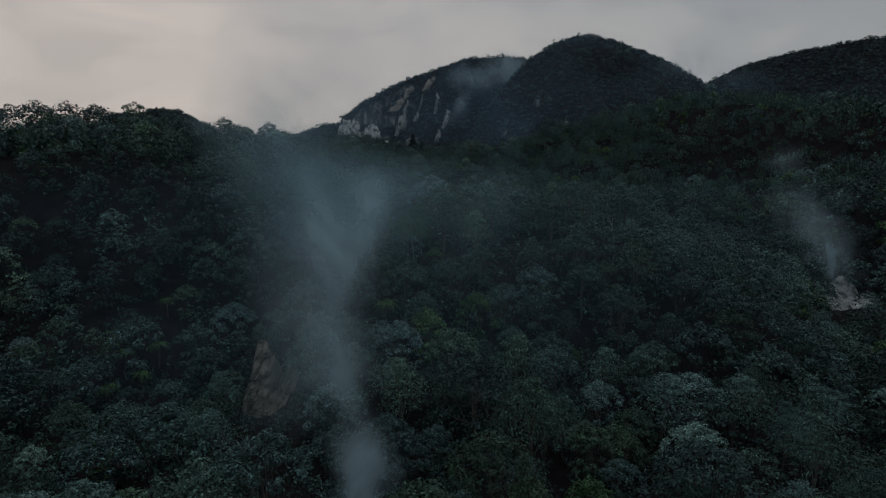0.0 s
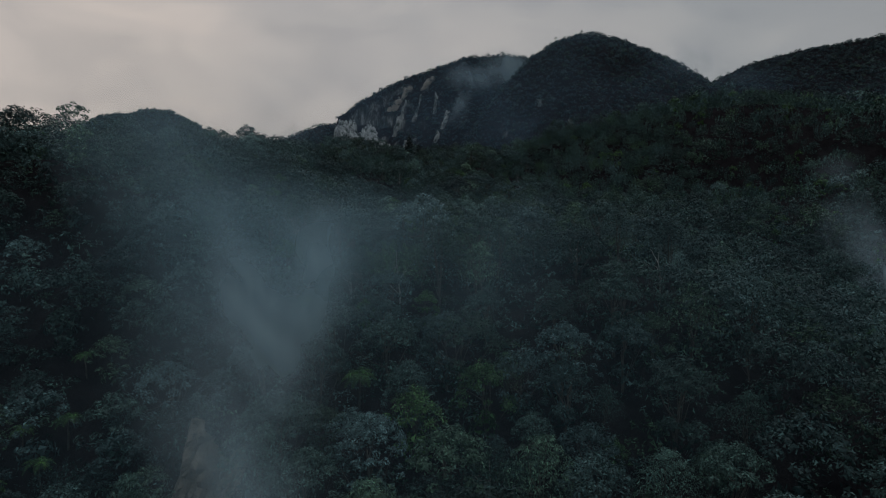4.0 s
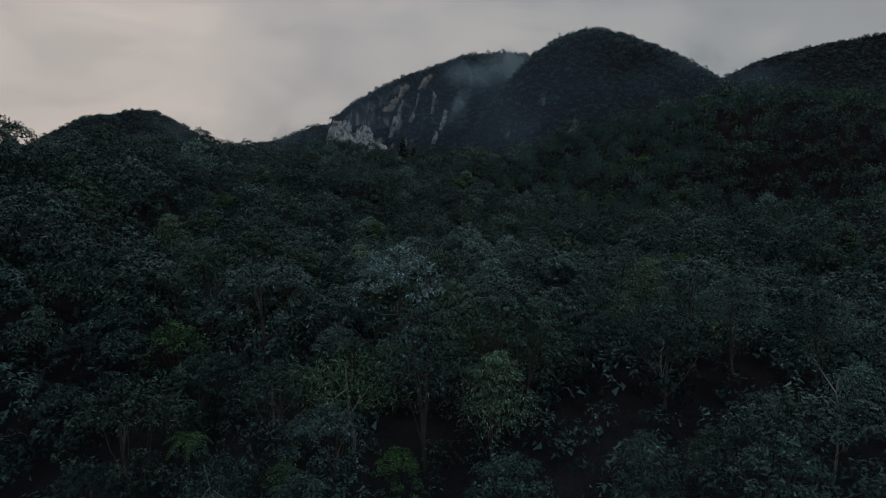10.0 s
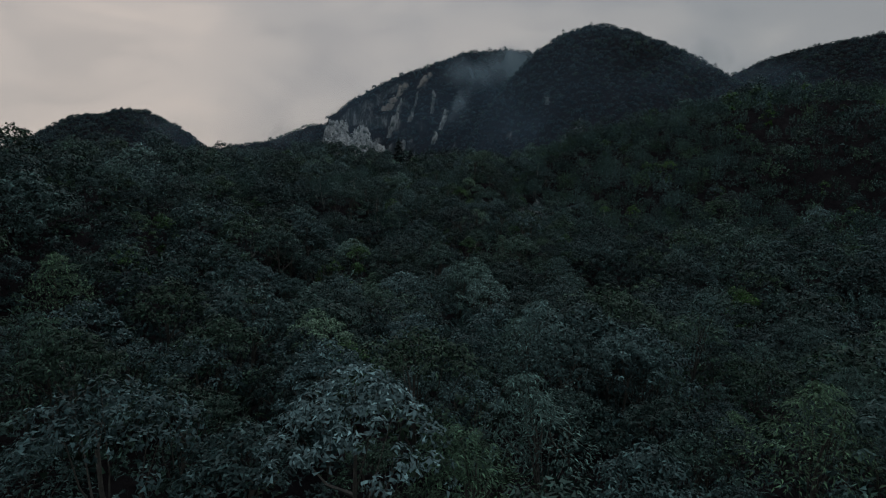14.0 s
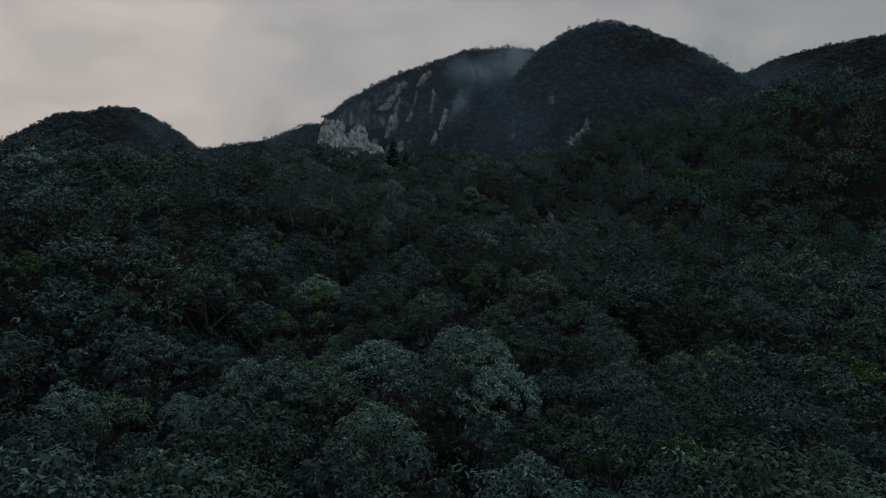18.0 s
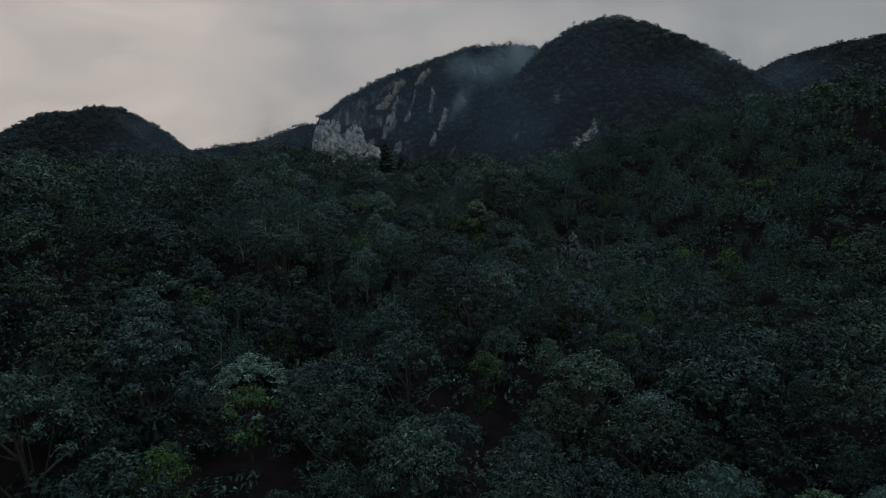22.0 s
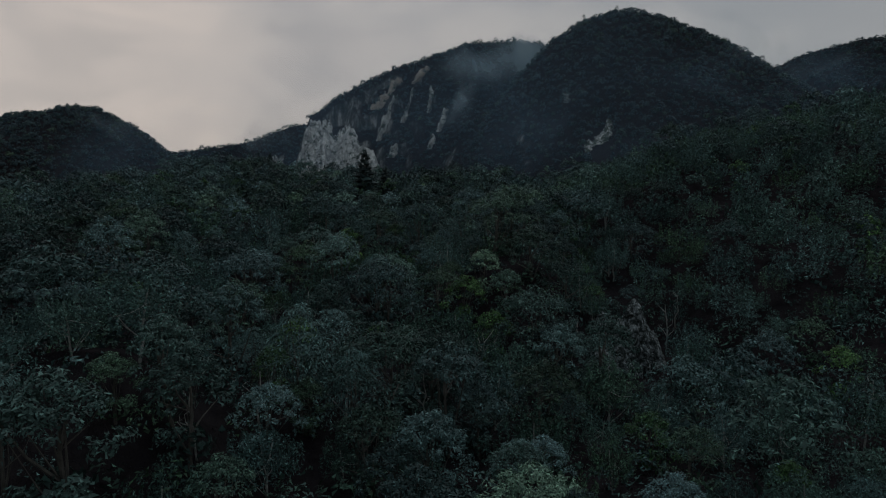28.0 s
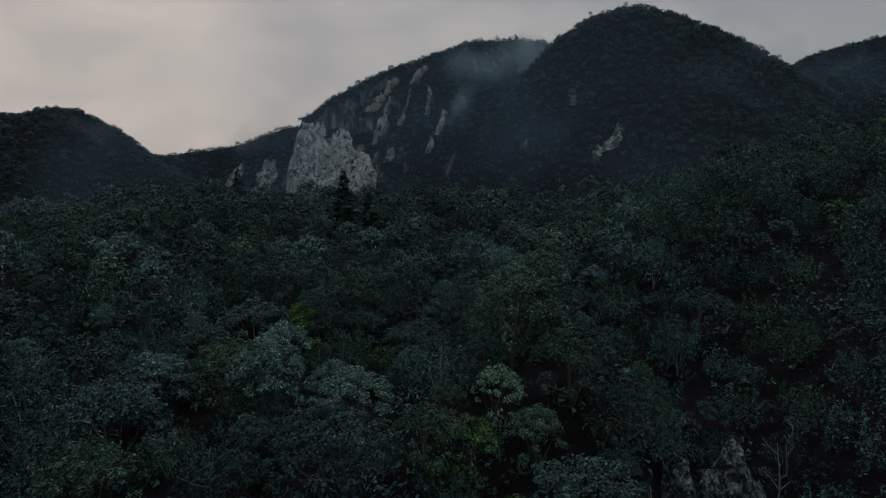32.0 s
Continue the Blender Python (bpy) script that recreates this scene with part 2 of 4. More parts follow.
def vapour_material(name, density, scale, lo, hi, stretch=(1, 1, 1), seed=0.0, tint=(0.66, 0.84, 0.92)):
    """Thin drifting water vapour: a scatterer whose tint imitates bluish ambient light, mostly clear, thinning towards
    the sheet's edge and torn by eddies.
    """
    m, n, l, b = material(name)
    out = n["Material Output"]
    n.remove(b)
    tc = n.new("ShaderNodeTexCoord")
    geo = n.new("ShaderNodeNewGeometry")
    mp = n.new("ShaderNodeMapping")
    mp.inputs["Scale"].default_value, mp.inputs["Location"].default_value = stretch, (seed, seed * 1.7, seed * 0.6)
    l.new(geo.outputs["Position"], mp.inputs["Vector"])
    eddy = noise_node(n, l, mp.outputs[0], scale, 3.0, 0.45)
    eddy.inputs["Distortion"].default_value = 0.9
    uv = n.new("ShaderNodeVectorMath")
    uv.operation = "SUBTRACT"
    l.new(tc.outputs["UV"], uv.inputs[0])
    uv.inputs[1].default_value = (0.5, 0.5, 0.0)
    ln = n.new("ShaderNodeVectorMath")
    ln.operation = "LENGTH"
    l.new(uv.outputs[0], ln.inputs[0])
    edge = n.new("ShaderNodeMapRange")
    edge.inputs["From Min"].default_value, edge.inputs["From Max"].default_value = 0.5, 0.0
    l.new(ln.outputs["Value"], edge.inputs["Value"])
    torn = n.new("ShaderNodeMapRange")
    torn.inputs["From Min"].default_value, torn.inputs["From Max"].default_value = lo, hi
    torn.inputs["To Min"].default_value, torn.inputs["To Max"].default_value = -0.55, 0.55
    torn.clamp = False
    l.new(eddy.outputs["Fac"], torn.inputs["Value"])
    add = n.new("ShaderNodeMath")
    add.operation = "MULTIPLY_ADD"
    l.new(torn.outputs[0], add.inputs[0])
    add.inputs[1].default_value = 0.8
    l.new(edge.outputs[0], add.inputs[2])
    body = n.new("ShaderNodeMapRange")
    body.interpolation_type = "SMOOTHSTEP"
    body.inputs["From Min"].default_value, body.inputs["From Max"].default_value = 0.12, 1.35
    l.new(add.outputs[0], body.inputs["Value"])
    rim = n.new("ShaderNodeMapRange")
    rim.interpolation_type = "SMOOTHSTEP"
    rim.inputs["From Min"].default_value, rim.inputs["From Max"].default_value = 0.0, 0.6
    l.new(edge.outputs[0], rim.inputs["Value"])
    mul = n.new("ShaderNodeMath")
    mul.operation = "MULTIPLY"
    l.new(body.outputs[0], mul.inputs[0])
    l.new(rim.outputs[0], mul.inputs[1])
    mul2 = n.new("ShaderNodeMath")
    mul2.operation = "MULTIPLY"
    l.new(mul.outputs[0], mul2.inputs[0])
    mul2.inputs[1].default_value = density
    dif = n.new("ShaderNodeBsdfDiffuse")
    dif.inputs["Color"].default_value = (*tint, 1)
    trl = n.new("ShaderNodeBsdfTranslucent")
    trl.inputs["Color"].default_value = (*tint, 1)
    both = n.new("ShaderNodeMixShader")
    both.inputs[0].default_value = 0.5
    l.new(dif.outputs[0], both.inputs[1])
    l.new(trl.outputs[0], both.inputs[2])
    clear = n.new("ShaderNodeBsdfTransparent")
    mix = n.new("ShaderNodeMixShader")
    l.new(mul2.outputs[0], mix.inputs[0])
    l.new(clear.outputs[0], mix.inputs[1])
    l.new(both.outputs[0], mix.inputs[2])
    l.new(mix.outputs[0], out.inputs["Surface"])
    return m


# ---------------- the lie of the land ----------------
rng = np.random.default_rng(7)
_lat = np.random.default_rng(11).random((64, 64, 4))


def vnoise(x, y, size, layer=0):
    """Smooth value noise in -1..1 with features of that size in metres."""
    u, v = np.asarray(x, float) / size + 31.7 * layer, np.asarray(y, float) / size + 17.3 * layer
    i, j = np.floor(u).astype(int), np.floor(v).astype(int)
    f, g = u - i, v - j
    f, g = f * f * (3 - 2 * f), g * g * (3 - 2 * g)
    t = _lat[:, :, layer % 4]
    a, b = t[i % 64, j % 64], t[(i + 1) % 64, j % 64]
    c, d = t[i % 64, (j + 1) % 64], t[(i + 1) % 64, (j + 1) % 64]
    return 2 * ((a * (1 - f) + b * f) * (1 - g) + (c * (1 - f) + d * f) * g) - 1


def ss(x, lo, hi):
    t = np.clip((np.asarray(x, float) - lo) / (hi - lo), 0, 1)
    return t * t * (3 - 2 * t)


def bump(x, y, cx, cy, rx, ry):
    return np.exp(-((x - cx) / rx) ** 2 - ((y - cy) / ry) ** 2)


def smax(a, b, k):
    h = np.clip(0.5 + 0.5 * (a - b) / k, 0, 1)
    return b * (1 - h) + a * h + k * h * (1 - h)


def near_canopy(x, y):
    """Height of the tree tops on the near slope, ridge and shoulder."""
    spine = np.interp(y, (-400, 0, 50, 88, 110, 130, 150, 200, 225, 256, 300, 350, 400, 450, 500, 560, 640, 760),
                      (10, 26, 42, 62, 77, 87, 91, 89, 87, 91, 92, 97, 104, 111, 117, 112, 96, 80))
    z = spine
    # knoll and crest on the western side
    west = ss(-x, 18, 88)
    crest = 112.5 + 2.5 * bump(x, y, -92, 170, 30, 25) - 5 * ss(-x, 110, 220)
    z = z + west * (ss(y, 136, 170) * (1 - ss(y, 430, 540)) * (crest - z) )
    z = z - 27 * ss(-x, 10, 52) * bump(0, y, 0, 94, 1, 40)
    # steaming gully on the eastern side
    z = z - 42 * bump(x, y, 140, 186, 55, 72) - 13 * ss(x, 50, 95) * (1 - ss(y, 150, 230))
    z = z - 9 * bump(x, y, 40, 365, 24, 26)
    # eastern shoulder
    z = z + 32 * ss(x, 34, 200) * ss(y, 325, 430) + 12 * ss(x, 40, 75) * ss(y, 338, 372) - 20 * ss(x, 25, 80) * ss(y, 430, 600)
    z = z + 4 * ss(x, 150, 320) * ss(y, 300, 420)
    z = z - 14 * ss(x, 60, 200) * ss(y, 90, 30)
    z = z + 12 * ss(x, 150, 330) * ss(y, 120, 330) - 20 * ss(x, 170, 330) * ss(y, 330, 430)
    z = z - 7 * ss(x, 110, 200) * ss(y, 380, 460)
    # rises and dips that fit the canopy to points tracked in the camera's view
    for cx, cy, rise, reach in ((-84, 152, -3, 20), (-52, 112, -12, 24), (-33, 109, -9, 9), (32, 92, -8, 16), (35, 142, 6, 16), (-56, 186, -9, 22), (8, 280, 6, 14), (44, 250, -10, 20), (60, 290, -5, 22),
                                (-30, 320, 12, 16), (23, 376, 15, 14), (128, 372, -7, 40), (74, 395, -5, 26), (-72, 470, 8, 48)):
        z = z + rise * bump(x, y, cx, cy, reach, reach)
    # uneven brow of the ridge
    z = z + ss(y, 400, 470) * (3.5 * vnoise(x, y, 42, 3) - 6 * ss(-x, 40, 140) - 4 * bump(x, y, -20, 485, 40, 40))
    return z


def crest_z(x):
    return np.interp(x, (-330, -232, -212, -192, -150, -90, -36, 49, 113, 170, 260, 400), (60, 88, 130, 193, 225, 258, 280, 309, 318, 314, 284, 200))


def cliff_mountain(x, y):
    """Long back with a bare, gullied front."""
    rib = 9 * vnoise(x, 0 * y, 26, 1) + 5 * vnoise(x, y, 11, 2)
    yc = 1192 + 0.22 * (x + 200) + rib
    back = crest_z(x) - 0.45 * np.maximum(0, y - yc)
    d = np.maximum(0, yc - y)
    wall = np.interp(x, (-230, -120, -20, 60), (2.6, 2.0, 1.25, 0.9))
    front = crest_z(x) - np.minimum(d, 16) * 0.55 - np.maximum(0, d - 16) * wall
    return np.where(d > 0, front, back)


def canopy(x, y):
    x, y = np.asarray(x, float), np.asarray(y, float)
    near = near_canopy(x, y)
    near = near - 60 * ss(y, 640, 800)
    floor_ = 62 + 22 * ss(x, -50, 300) + 40 * ss(y, 800, 1000) * ss(x, -20, 160) + 25 * ss(y, 850, 1100)
    z = smax(near, floor_, 20)
    prof = np.interp(x, (-40, 12, 60, 110, 151, 190, 229, 258, 287, 335, 380, 425, 462, 520, 640, 800), (40, 112, 176, 240, 283, 307, 318, 317, 312, 297, 278, 255, 234, 200, 140, 60))
    fold = np.abs(vnoise(x, y, 38, 3)) - 0.4
    peak = prof - (np.sqrt(((y - 1085) * np.where(y < 1085, 0.92, 0.7)) ** 2 + 24 ** 2) - 24)
    peak = peak + 3.5 * vnoise(x, y, 60, 0) * ss(1085 - y, 10, 60) + 8 * fold * ss(1085 - y, 20, 70)
    z = smax(z, peak, 10)
    z = smax(z, cliff_mountain(x, y), 5)
    hill = np.interp(x, (-1000, -800, -700, -640, -600, -560, -520, -480, -440, -400, -340, -250), (60, 100, 142, 172, 190, 197, 201, 197, 174, 146, 106, 45))
    left = hill - (np.sqrt(((y - 1140) * 0.8) ** 2 + 30 ** 2) - 30) + 3 * vnoise(x, y, 45, 2)
    z = smax(z, left, 10)
    # ridge beyond the gap
    back = np.interp(x, (-900, -460, -325, -247, -100, 300), (140, 140, 165, 190, 220, 238)) - 1.1 * np.maximum(0, 1350 - y) - 0.4 * np.maximum(0, y - 1350) + 6 * vnoise(x, y, 40, 1)
    z = smax(z, back, 8)
    # eastern hills
    rh = np.interp(x, (200, 470, 600, 640, 740, 900, 2000), (-100, 224, 288, 304, 324, 322, 322)) - np.where(y < 1110, 0.75, 0.5) * np.abs(y - 1110) + 5 * vnoise(x, y, 50, 3)
    z = smax(z, rh, 12)
    far = np.interp(x, (300, 640, 720, 850, 1000, 2500), (-300, 300, 336, 372, 380, 360)) - 0.8 * np.abs(y - 1520)
    z = smax(z, far, 10)
    z = z + 1.6 * vnoise(x, y, 33, 0) * ss(y, 60, 120) + 1.2 * vnoise(x, y, 14, 1)
    # the floor of the steaming gully, dug along the camera's first line of sight past the near spur
    return z - 17 * ss(x - 0.585 * y, 0, 14) * ss(y, 60, 100) * (1 - ss(y, 222, 262))


TREE = 10.0


def ground_z(x, y):
    return canopy(x, y) - TREE * (1 - 0.45 * ss(y, 500, 900))


def graded(parts):
    out = [parts[0][0]]
    for lo, hi, step in parts:
        out += list(np.linspace(lo, hi, max(2, int(round((hi - lo) / step)) + 1))[1:])
    return np.array(out)


def mesh_from(name, verts, faces, mat, uvs=None, smooth=False, normals=None):
    """A mesh of equal-sided faces (all triangles or all quads) from arrays; normals: shading normals at its corners."""
    me = bpy.data.meshes.new(name)
    verts, faces = np.asarray(verts, np.float32), np.asarray(faces, np.int32)
    k = faces.shape[1]
    me.vertices.add(len(verts))
    me.vertices.foreach_set("co", verts.ravel())
    me.loops.add(faces.size)
    me.loops.foreach_set("vertex_index", faces.ravel())
    me.polygons.add(len(faces))
    me.polygons.foreach_set("loop_start", np.arange(0, faces.size, k, dtype=np.int32))
    me.polygons.foreach_set("use_smooth", np.full(len(faces), smooth))
    me.materials.append(mat)
    if uvs is not None:
        me.uv_layers.new().data.foreach_set("uv", np.asarray(uvs, np.float32)[faces.ravel()].ravel())
    me.update(calc_edges=True)
    me.validate()
    if normals is not None:
        me.attributes.new("custom_normal", "FLOAT_VECTOR", "POINT").data.foreach_set("vector", np.asarray(normals, np.float32).ravel())
    return me


def grid_faces(nu, nv):
    a = (np.arange(nu - 1)[:, None] * nv + np.arange(nv - 1)[None]).ravel()
    return np.stack([a, a + nv, a + nv + 1, a + 1], 1)


gx = graded([(-2600, -1000, 100), (-1000, -620, 20), (-620, 700, 5.5), (700, 1100, 20), (1100, 2600, 100)])
gy = graded([(-600, -50, 50), (-50, 560, 5), (560, 880, 10), (880, 1120, 5.5), (1120, 1215, 3.0), (1215, 1400, 6), (1400, 1700, 20), (1700, 3400, 120)])
GX, GY = np.meshgrid(gx, gy, indexing="ij")
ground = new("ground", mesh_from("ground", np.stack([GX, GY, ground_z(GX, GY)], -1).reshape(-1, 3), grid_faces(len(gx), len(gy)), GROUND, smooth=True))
tagged(ground, "dark leaf-littered hillside with bare pale rock cliffs", "ground", kind="structure")

# ---------------- trees ----------------


def unit(v):
    return v / (np.linalg.norm(v, axis=1, keepdims=True) + 1e-9)


def blades(centres, normals, size, r, slim=0.5, along=None, round_=None):
    """Pointed leaf sprays, one blade each; along: the way that the tips lean; round_: outward ways of the clump they belong to, which soften their shading."""
    n = len(centres)
    normals = unit(normals)
    t = r.normal(size=(n, 3)) if along is None else np.asarray(along, float) + r.normal(size=(n, 3)) * 0.45
    t -= (t * normals).sum(1, keepdims=True) * normals
    t = unit(t)
    s = np.cross(normals, t)
    size = np.broadcast_to(size, (n,))[:, None] * r.uniform(0.6, 1.35, (n, 1))
    v = np.stack([centres - t * size * 0.5 + s * size * slim, centres - t * size * 0.8 - s * size * slim, centres + t * size * 1.2 - normals * size * 0.3], 1)
    shade = unit(0.4 * normals + (normals if round_ is None else unit(round_)))
    return v.reshape(-1, 3), np.arange(3 * n).reshape(n, 3), np.repeat(shade, 3, 0)


OCTA = np.array([(1, 0, 0), (0, 1, 0), (-1, 0, 0), (0, -1, 0), (0, 0, 1), (0, 0, -1)], float)
OCTA_F = np.array([(0, 1, 4), (1, 2, 4), (2, 3, 4), (3, 0, 4), (1, 0, 5), (2, 1, 5), (3, 2, 5), (0, 3, 5)])


def core(centre, radii, r):
    """The dense twiggy inside of a leaf head, hidden under its leaves."""
    a = r.uniform(0, 6.283)
    c, s = math.cos(a), math.sin(a)
    q = OCTA * r.uniform(0.8, 1.15, (6, 1))
    q = np.stack([q[:, 0] * c - q[:, 1] * s, q[:, 0] * s + q[:, 1] * c, q[:, 2]], 1)
    return q * radii + centre, OCTA_F, unit(q)


def merge(pieces):
    """Join pieces of vertices, faces and, where they have them, shading normals."""
    o, fs = 0, []
    for q in pieces:
        fs.append(np.asarray(q[1]) + o)
        o += len(q[0])
    joined = (np.concatenate([q[0] for q in pieces]), np.concatenate(fs))
    return joined + (np.concatenate([q[2] for q in pieces]),) if len(pieces[0]) > 2 else joined


def clumpy_crown(r, height, radius, heads_n, per_head, size, head=0.24, depth=0.55, flat=0.8, slim=0.5, inner=46, inner_size=0.5):
    """Round leaf heads over an uneven dome of a few boughs, with dark hollows between them."""
    out, heads = [], []
    squash = r.uniform(0.85, 1.18)
    boughs = [(0.0, 0.0, 1.0)] + [(0.62 * math.cos(a), 0.62 * math.sin(a), r.uniform(0.7, 1.0)) for a in np.arange(5) * 1.2566 + r.uniform(0, 6.283) + r.uniform(-0.3, 0.3, 5)]
    for k in range(heads_n):
        # each bough carries its own dome of heads
        bx, by, up = boughs[k % 6]
        m = k // 6
        a, q = m * 2.399 + r.uniform(-0.5, 0.5), math.sqrt((m + 0.25) / (heads_n / 6))
        hr = radius * head * r.uniform(0.65, 1.35)
        x, y = radius * (bx + 0.44 * q * math.cos(a)) * squash, radius * (by + 0.44 * q * math.sin(a)) / squash
        far = min(1.0, math.hypot(x, y) / radius)
        z = height * (1 - depth * (1 - math.sqrt(max(0.0, 1 - 0.9 * far * far)))) * (0.8 + 0.2 * up) - radius * 0.28 * q * q * r.uniform(0.7, 1.2) - hr * flat
        heads.append((x, y, z, hr))
        c = np.array([x, y, z])
        n = max(2, int(per_head * (hr / (radius * head)) ** 1.8))
        way = np.array([0.75 * q * math.cos(a) + 0.5 * bx, 0.75 * q * math.sin(a) + 0.5 * by, 1.0])
        d = r.normal(size=(n, 3)) + 0.7 * way
        d[:, 2] = np.maximum(d[:, 2], -0.3 + 0.2 * r.random(n))
        d = unit(d)
        p = c + d * hr * (1.14 * r.random((n, 1)) ** 0.2) * (1, 1, flat)
        out.append(blades(p, d * 0.8 + 0.35 * way + r.normal(size=(n, 3)) * 0.28, size, r, slim, None, d + 0.25 * way))
    # the shaded inner foliage
    d = unit(r.normal(size=(inner, 3)))
    d[:, 2] = np.abs(d[:, 2]) * 1.0 - 0.4
    c = d * (radius * 0.66, radius * 0.66, height * depth * 0.55) * r.uniform(0.6, 1.0, (inner, 1)) + (0, 0, height * (0.80 - depth))
    out.append(blades(c, d + r.normal(size=(inner, 3)) * 0.3, inner_size, r, 0.6))
    return (*merge(out), heads)


def plate_crown(r, height, radius, plates, per_plate, size):
    """Feathery crown in shelving, drooping layers."""
    out, heads = [], []
    for k in range(plates):
        f = k / max(1, plates - 1)
        z = height * (0.5 + 0.48 * f)
        reach = radius * (1.05 - 0.85 * f ** 1.4)
        a = k * 2.4 + r.uniform(-0.3, 0.3)
        ox, oy = 0.62 * reach * math.cos(a), 0.62 * reach * math.sin(a)
        pr = reach * r.uniform(0.42, 0.62) + 0.25
        n = per_plate
        q, b = np.sqrt(r.random(n)) * pr * 1.1, r.random(n) * 6.283
        lift = (1 - (q / pr) ** 2) * pr * 0.3
        c = np.stack([ox + q * np.cos(b), oy + q * np.sin(b), z + lift + r.normal(0, 0.08, n)], 1)
        nn = np.stack([0.45 * np.cos(b), 0.45 * np.sin(b), np.ones(n)], 1) + r.normal(size=(n, 3)) * 0.25
        lobe = np.stack([0.9 * q / pr * np.cos(b) + 0.25 * math.cos(a), 0.9 * q / pr * np.sin(b) + 0.25 * math.sin(a), 0.9 + 0 * b], 1)
        out.append(blades(c, nn, size, r, 0.3, np.stack([np.cos(b), np.sin(b), 0 * b - 0.2], 1), lobe))
        heads.append((ox, oy, z - 0.2, pr))
    return (*merge(out), heads)


def spire_crown(r, height, radius, plumes, per_plume, size):
    """Upright wispy scrub: narrow plumes of fine twigs side by side."""
    out, heads = [], []
    for k in range(plumes):
        a, q = k * 2.4 + r.uniform(-0.3, 0.3), radius * 0.9 * math.sqrt((k + 0.3) / plumes)
        top = height * r.uniform(0.66, 1.0) * (1 - 0.2 * q / radius)
        pr = radius * r.uniform(0.19, 0.33)
        ox, oy = q * math.cos(a), q * math.sin(a)
        n = per_plume
        f = r.random(n) ** 0.8
        z = top * (0.45 + 0.55 * f)
        b = r.random(n) * 6.283
        w = pr * np.sqrt(np.clip(1.06 - f, 0, 1)) * (0.55 + 0.45 * np.minimum(1, f * 3)) * r.uniform(0.75, 1.15, n)
        c = np.stack([ox * (1 + 0.2 * f) + w * np.cos(b), oy * (1 + 0.2 * f) + w * np.sin(b), z], 1)
        nn = np.stack([np.cos(b), np.sin(b), 0.5 + 0 * b], 1) + r.normal(size=(n, 3)) * 0.3
        out.append(blades(c, nn, size, r, 0.42, np.stack([0.5 * np.cos(b), 0.5 * np.sin(b), 0.6 + 0 * b], 1) + r.normal(size=(n, 3)) * 0.5, np.stack([np.cos(b) + 0.3 * math.cos(a), np.sin(b) + 0.3 * math.sin(a), 0.25 + 1.1 * f ** 2], 1)))
        heads.append((ox, oy, top * 0.7, pr))
    return (*merge(out), heads)


def cone_crown(r, height, radius, leaves, size):
    """Dark, dense, tapering crown with drooping boughs."""
    out = []
    for k in range(26):
        f = (k + 0.5) / 26
        z = height * (0.12 + 0.86 * f)
        a = k * 2.399
        w = radius * (0.1 + (1 - f) ** 0.85)
        c = np.array([0.5 * w * math.cos(a), 0.5 * w * math.sin(a), z])
        out.append(core(c, np.array([w * 0.55, w * 0.55, height * 0.05]), r))
    f = 1 - np.sqrt(r.random(leaves))
    z, a = height * (0.1 + 0.9 * f), r.random(leaves) * 6.283
    q = radius * (0.1 + (1 - f) ** 0.85) * (0.8 + 0.25 * np.sin(a * 5 + z * 2.2)) * r.uniform(0.7, 1.12, leaves)
    c = np.stack([q * np.cos(a), q * np.sin(a), z - 0.15 * q], 1)
    n = np.stack([np.cos(a), np.sin(a), 0.7 + 0 * a], 1) + r.normal(size=(leaves, 3)) * 0.35
    out.append(blades(c, n, size, r, 0.35))
    return (*merge(out), [])


def tube(path, radii, sides=5):
    """A tapered, crooked stem along a path."""
    path = np.asarray(path, float)
    vs = []
    for i, p in enumerate(path):
        d = path[min(i + 1, len(path) - 1)] - path[max(i - 1, 0)]
        d /= np.linalg.norm(d) + 1e-9
        u = np.cross(d, (0.3, 1, 0.1))
        u /= np.linalg.norm(u) + 1e-9
        w = np.cross(d, u)
        a = np.arange(sides) * 2 * math.pi / sides
        vs.append(p + radii[i] * (np.cos(a)[:, None] * u + np.sin(a)[:, None] * w))
    n = len(path)
    f = [(i * sides + k, i * sides + (k + 1) % sides, (i + 1) * sides + (k + 1) % sides, (i + 1) * sides + k) for i in range(n - 1) for k in range(sides)]
    return np.concatenate(vs), np.array(f)


def trunk_and_limbs(r, height, heads, thick, below=3.0, limbs_n=3):
    """A stem with its small branches, and the three main limbs one by one."""
    lean = r.normal(0, 0.05, 2)
    zs = np.linspace(-below, height * 0.7, 6)
    path = np.stack([lean[0] * zs + r.normal(0, 0.10, 6), lean[1] * zs + r.normal(0, 0.10, 6), zs], 1)
    stem, limbs = [tube(path, thick * np.linspace(1.25, 0.35, 6), 6)], []
    for i, k in enumerate(np.linspace(0, len(heads) - 1, min(8, len(heads))).astype(int)[::-1]):
        hx, hy, hz, hr = heads[k]
        s = path[2 + i % 3]
        e = np.array([hx, hy, hz])
        mid = (s + e) / 2 + np.array([0, 0, -0.08 * np.linalg.norm(e - s)]) + r.normal(0, 0.15, 3)
        main = i < limbs_n
        bough = tube([s, mid, e], thick * np.array([0.55, 0.36, 0.12] if main else [0.3, 0.2, 0.08]), 4)
        (limbs if main else stem).append(bough)
    return merge(stem), limbs


def part(name, me, parent, label=""):
    ob = new(name, me)
    ob.parent = parent
    if label:
        ob["label"] = label
    return ob


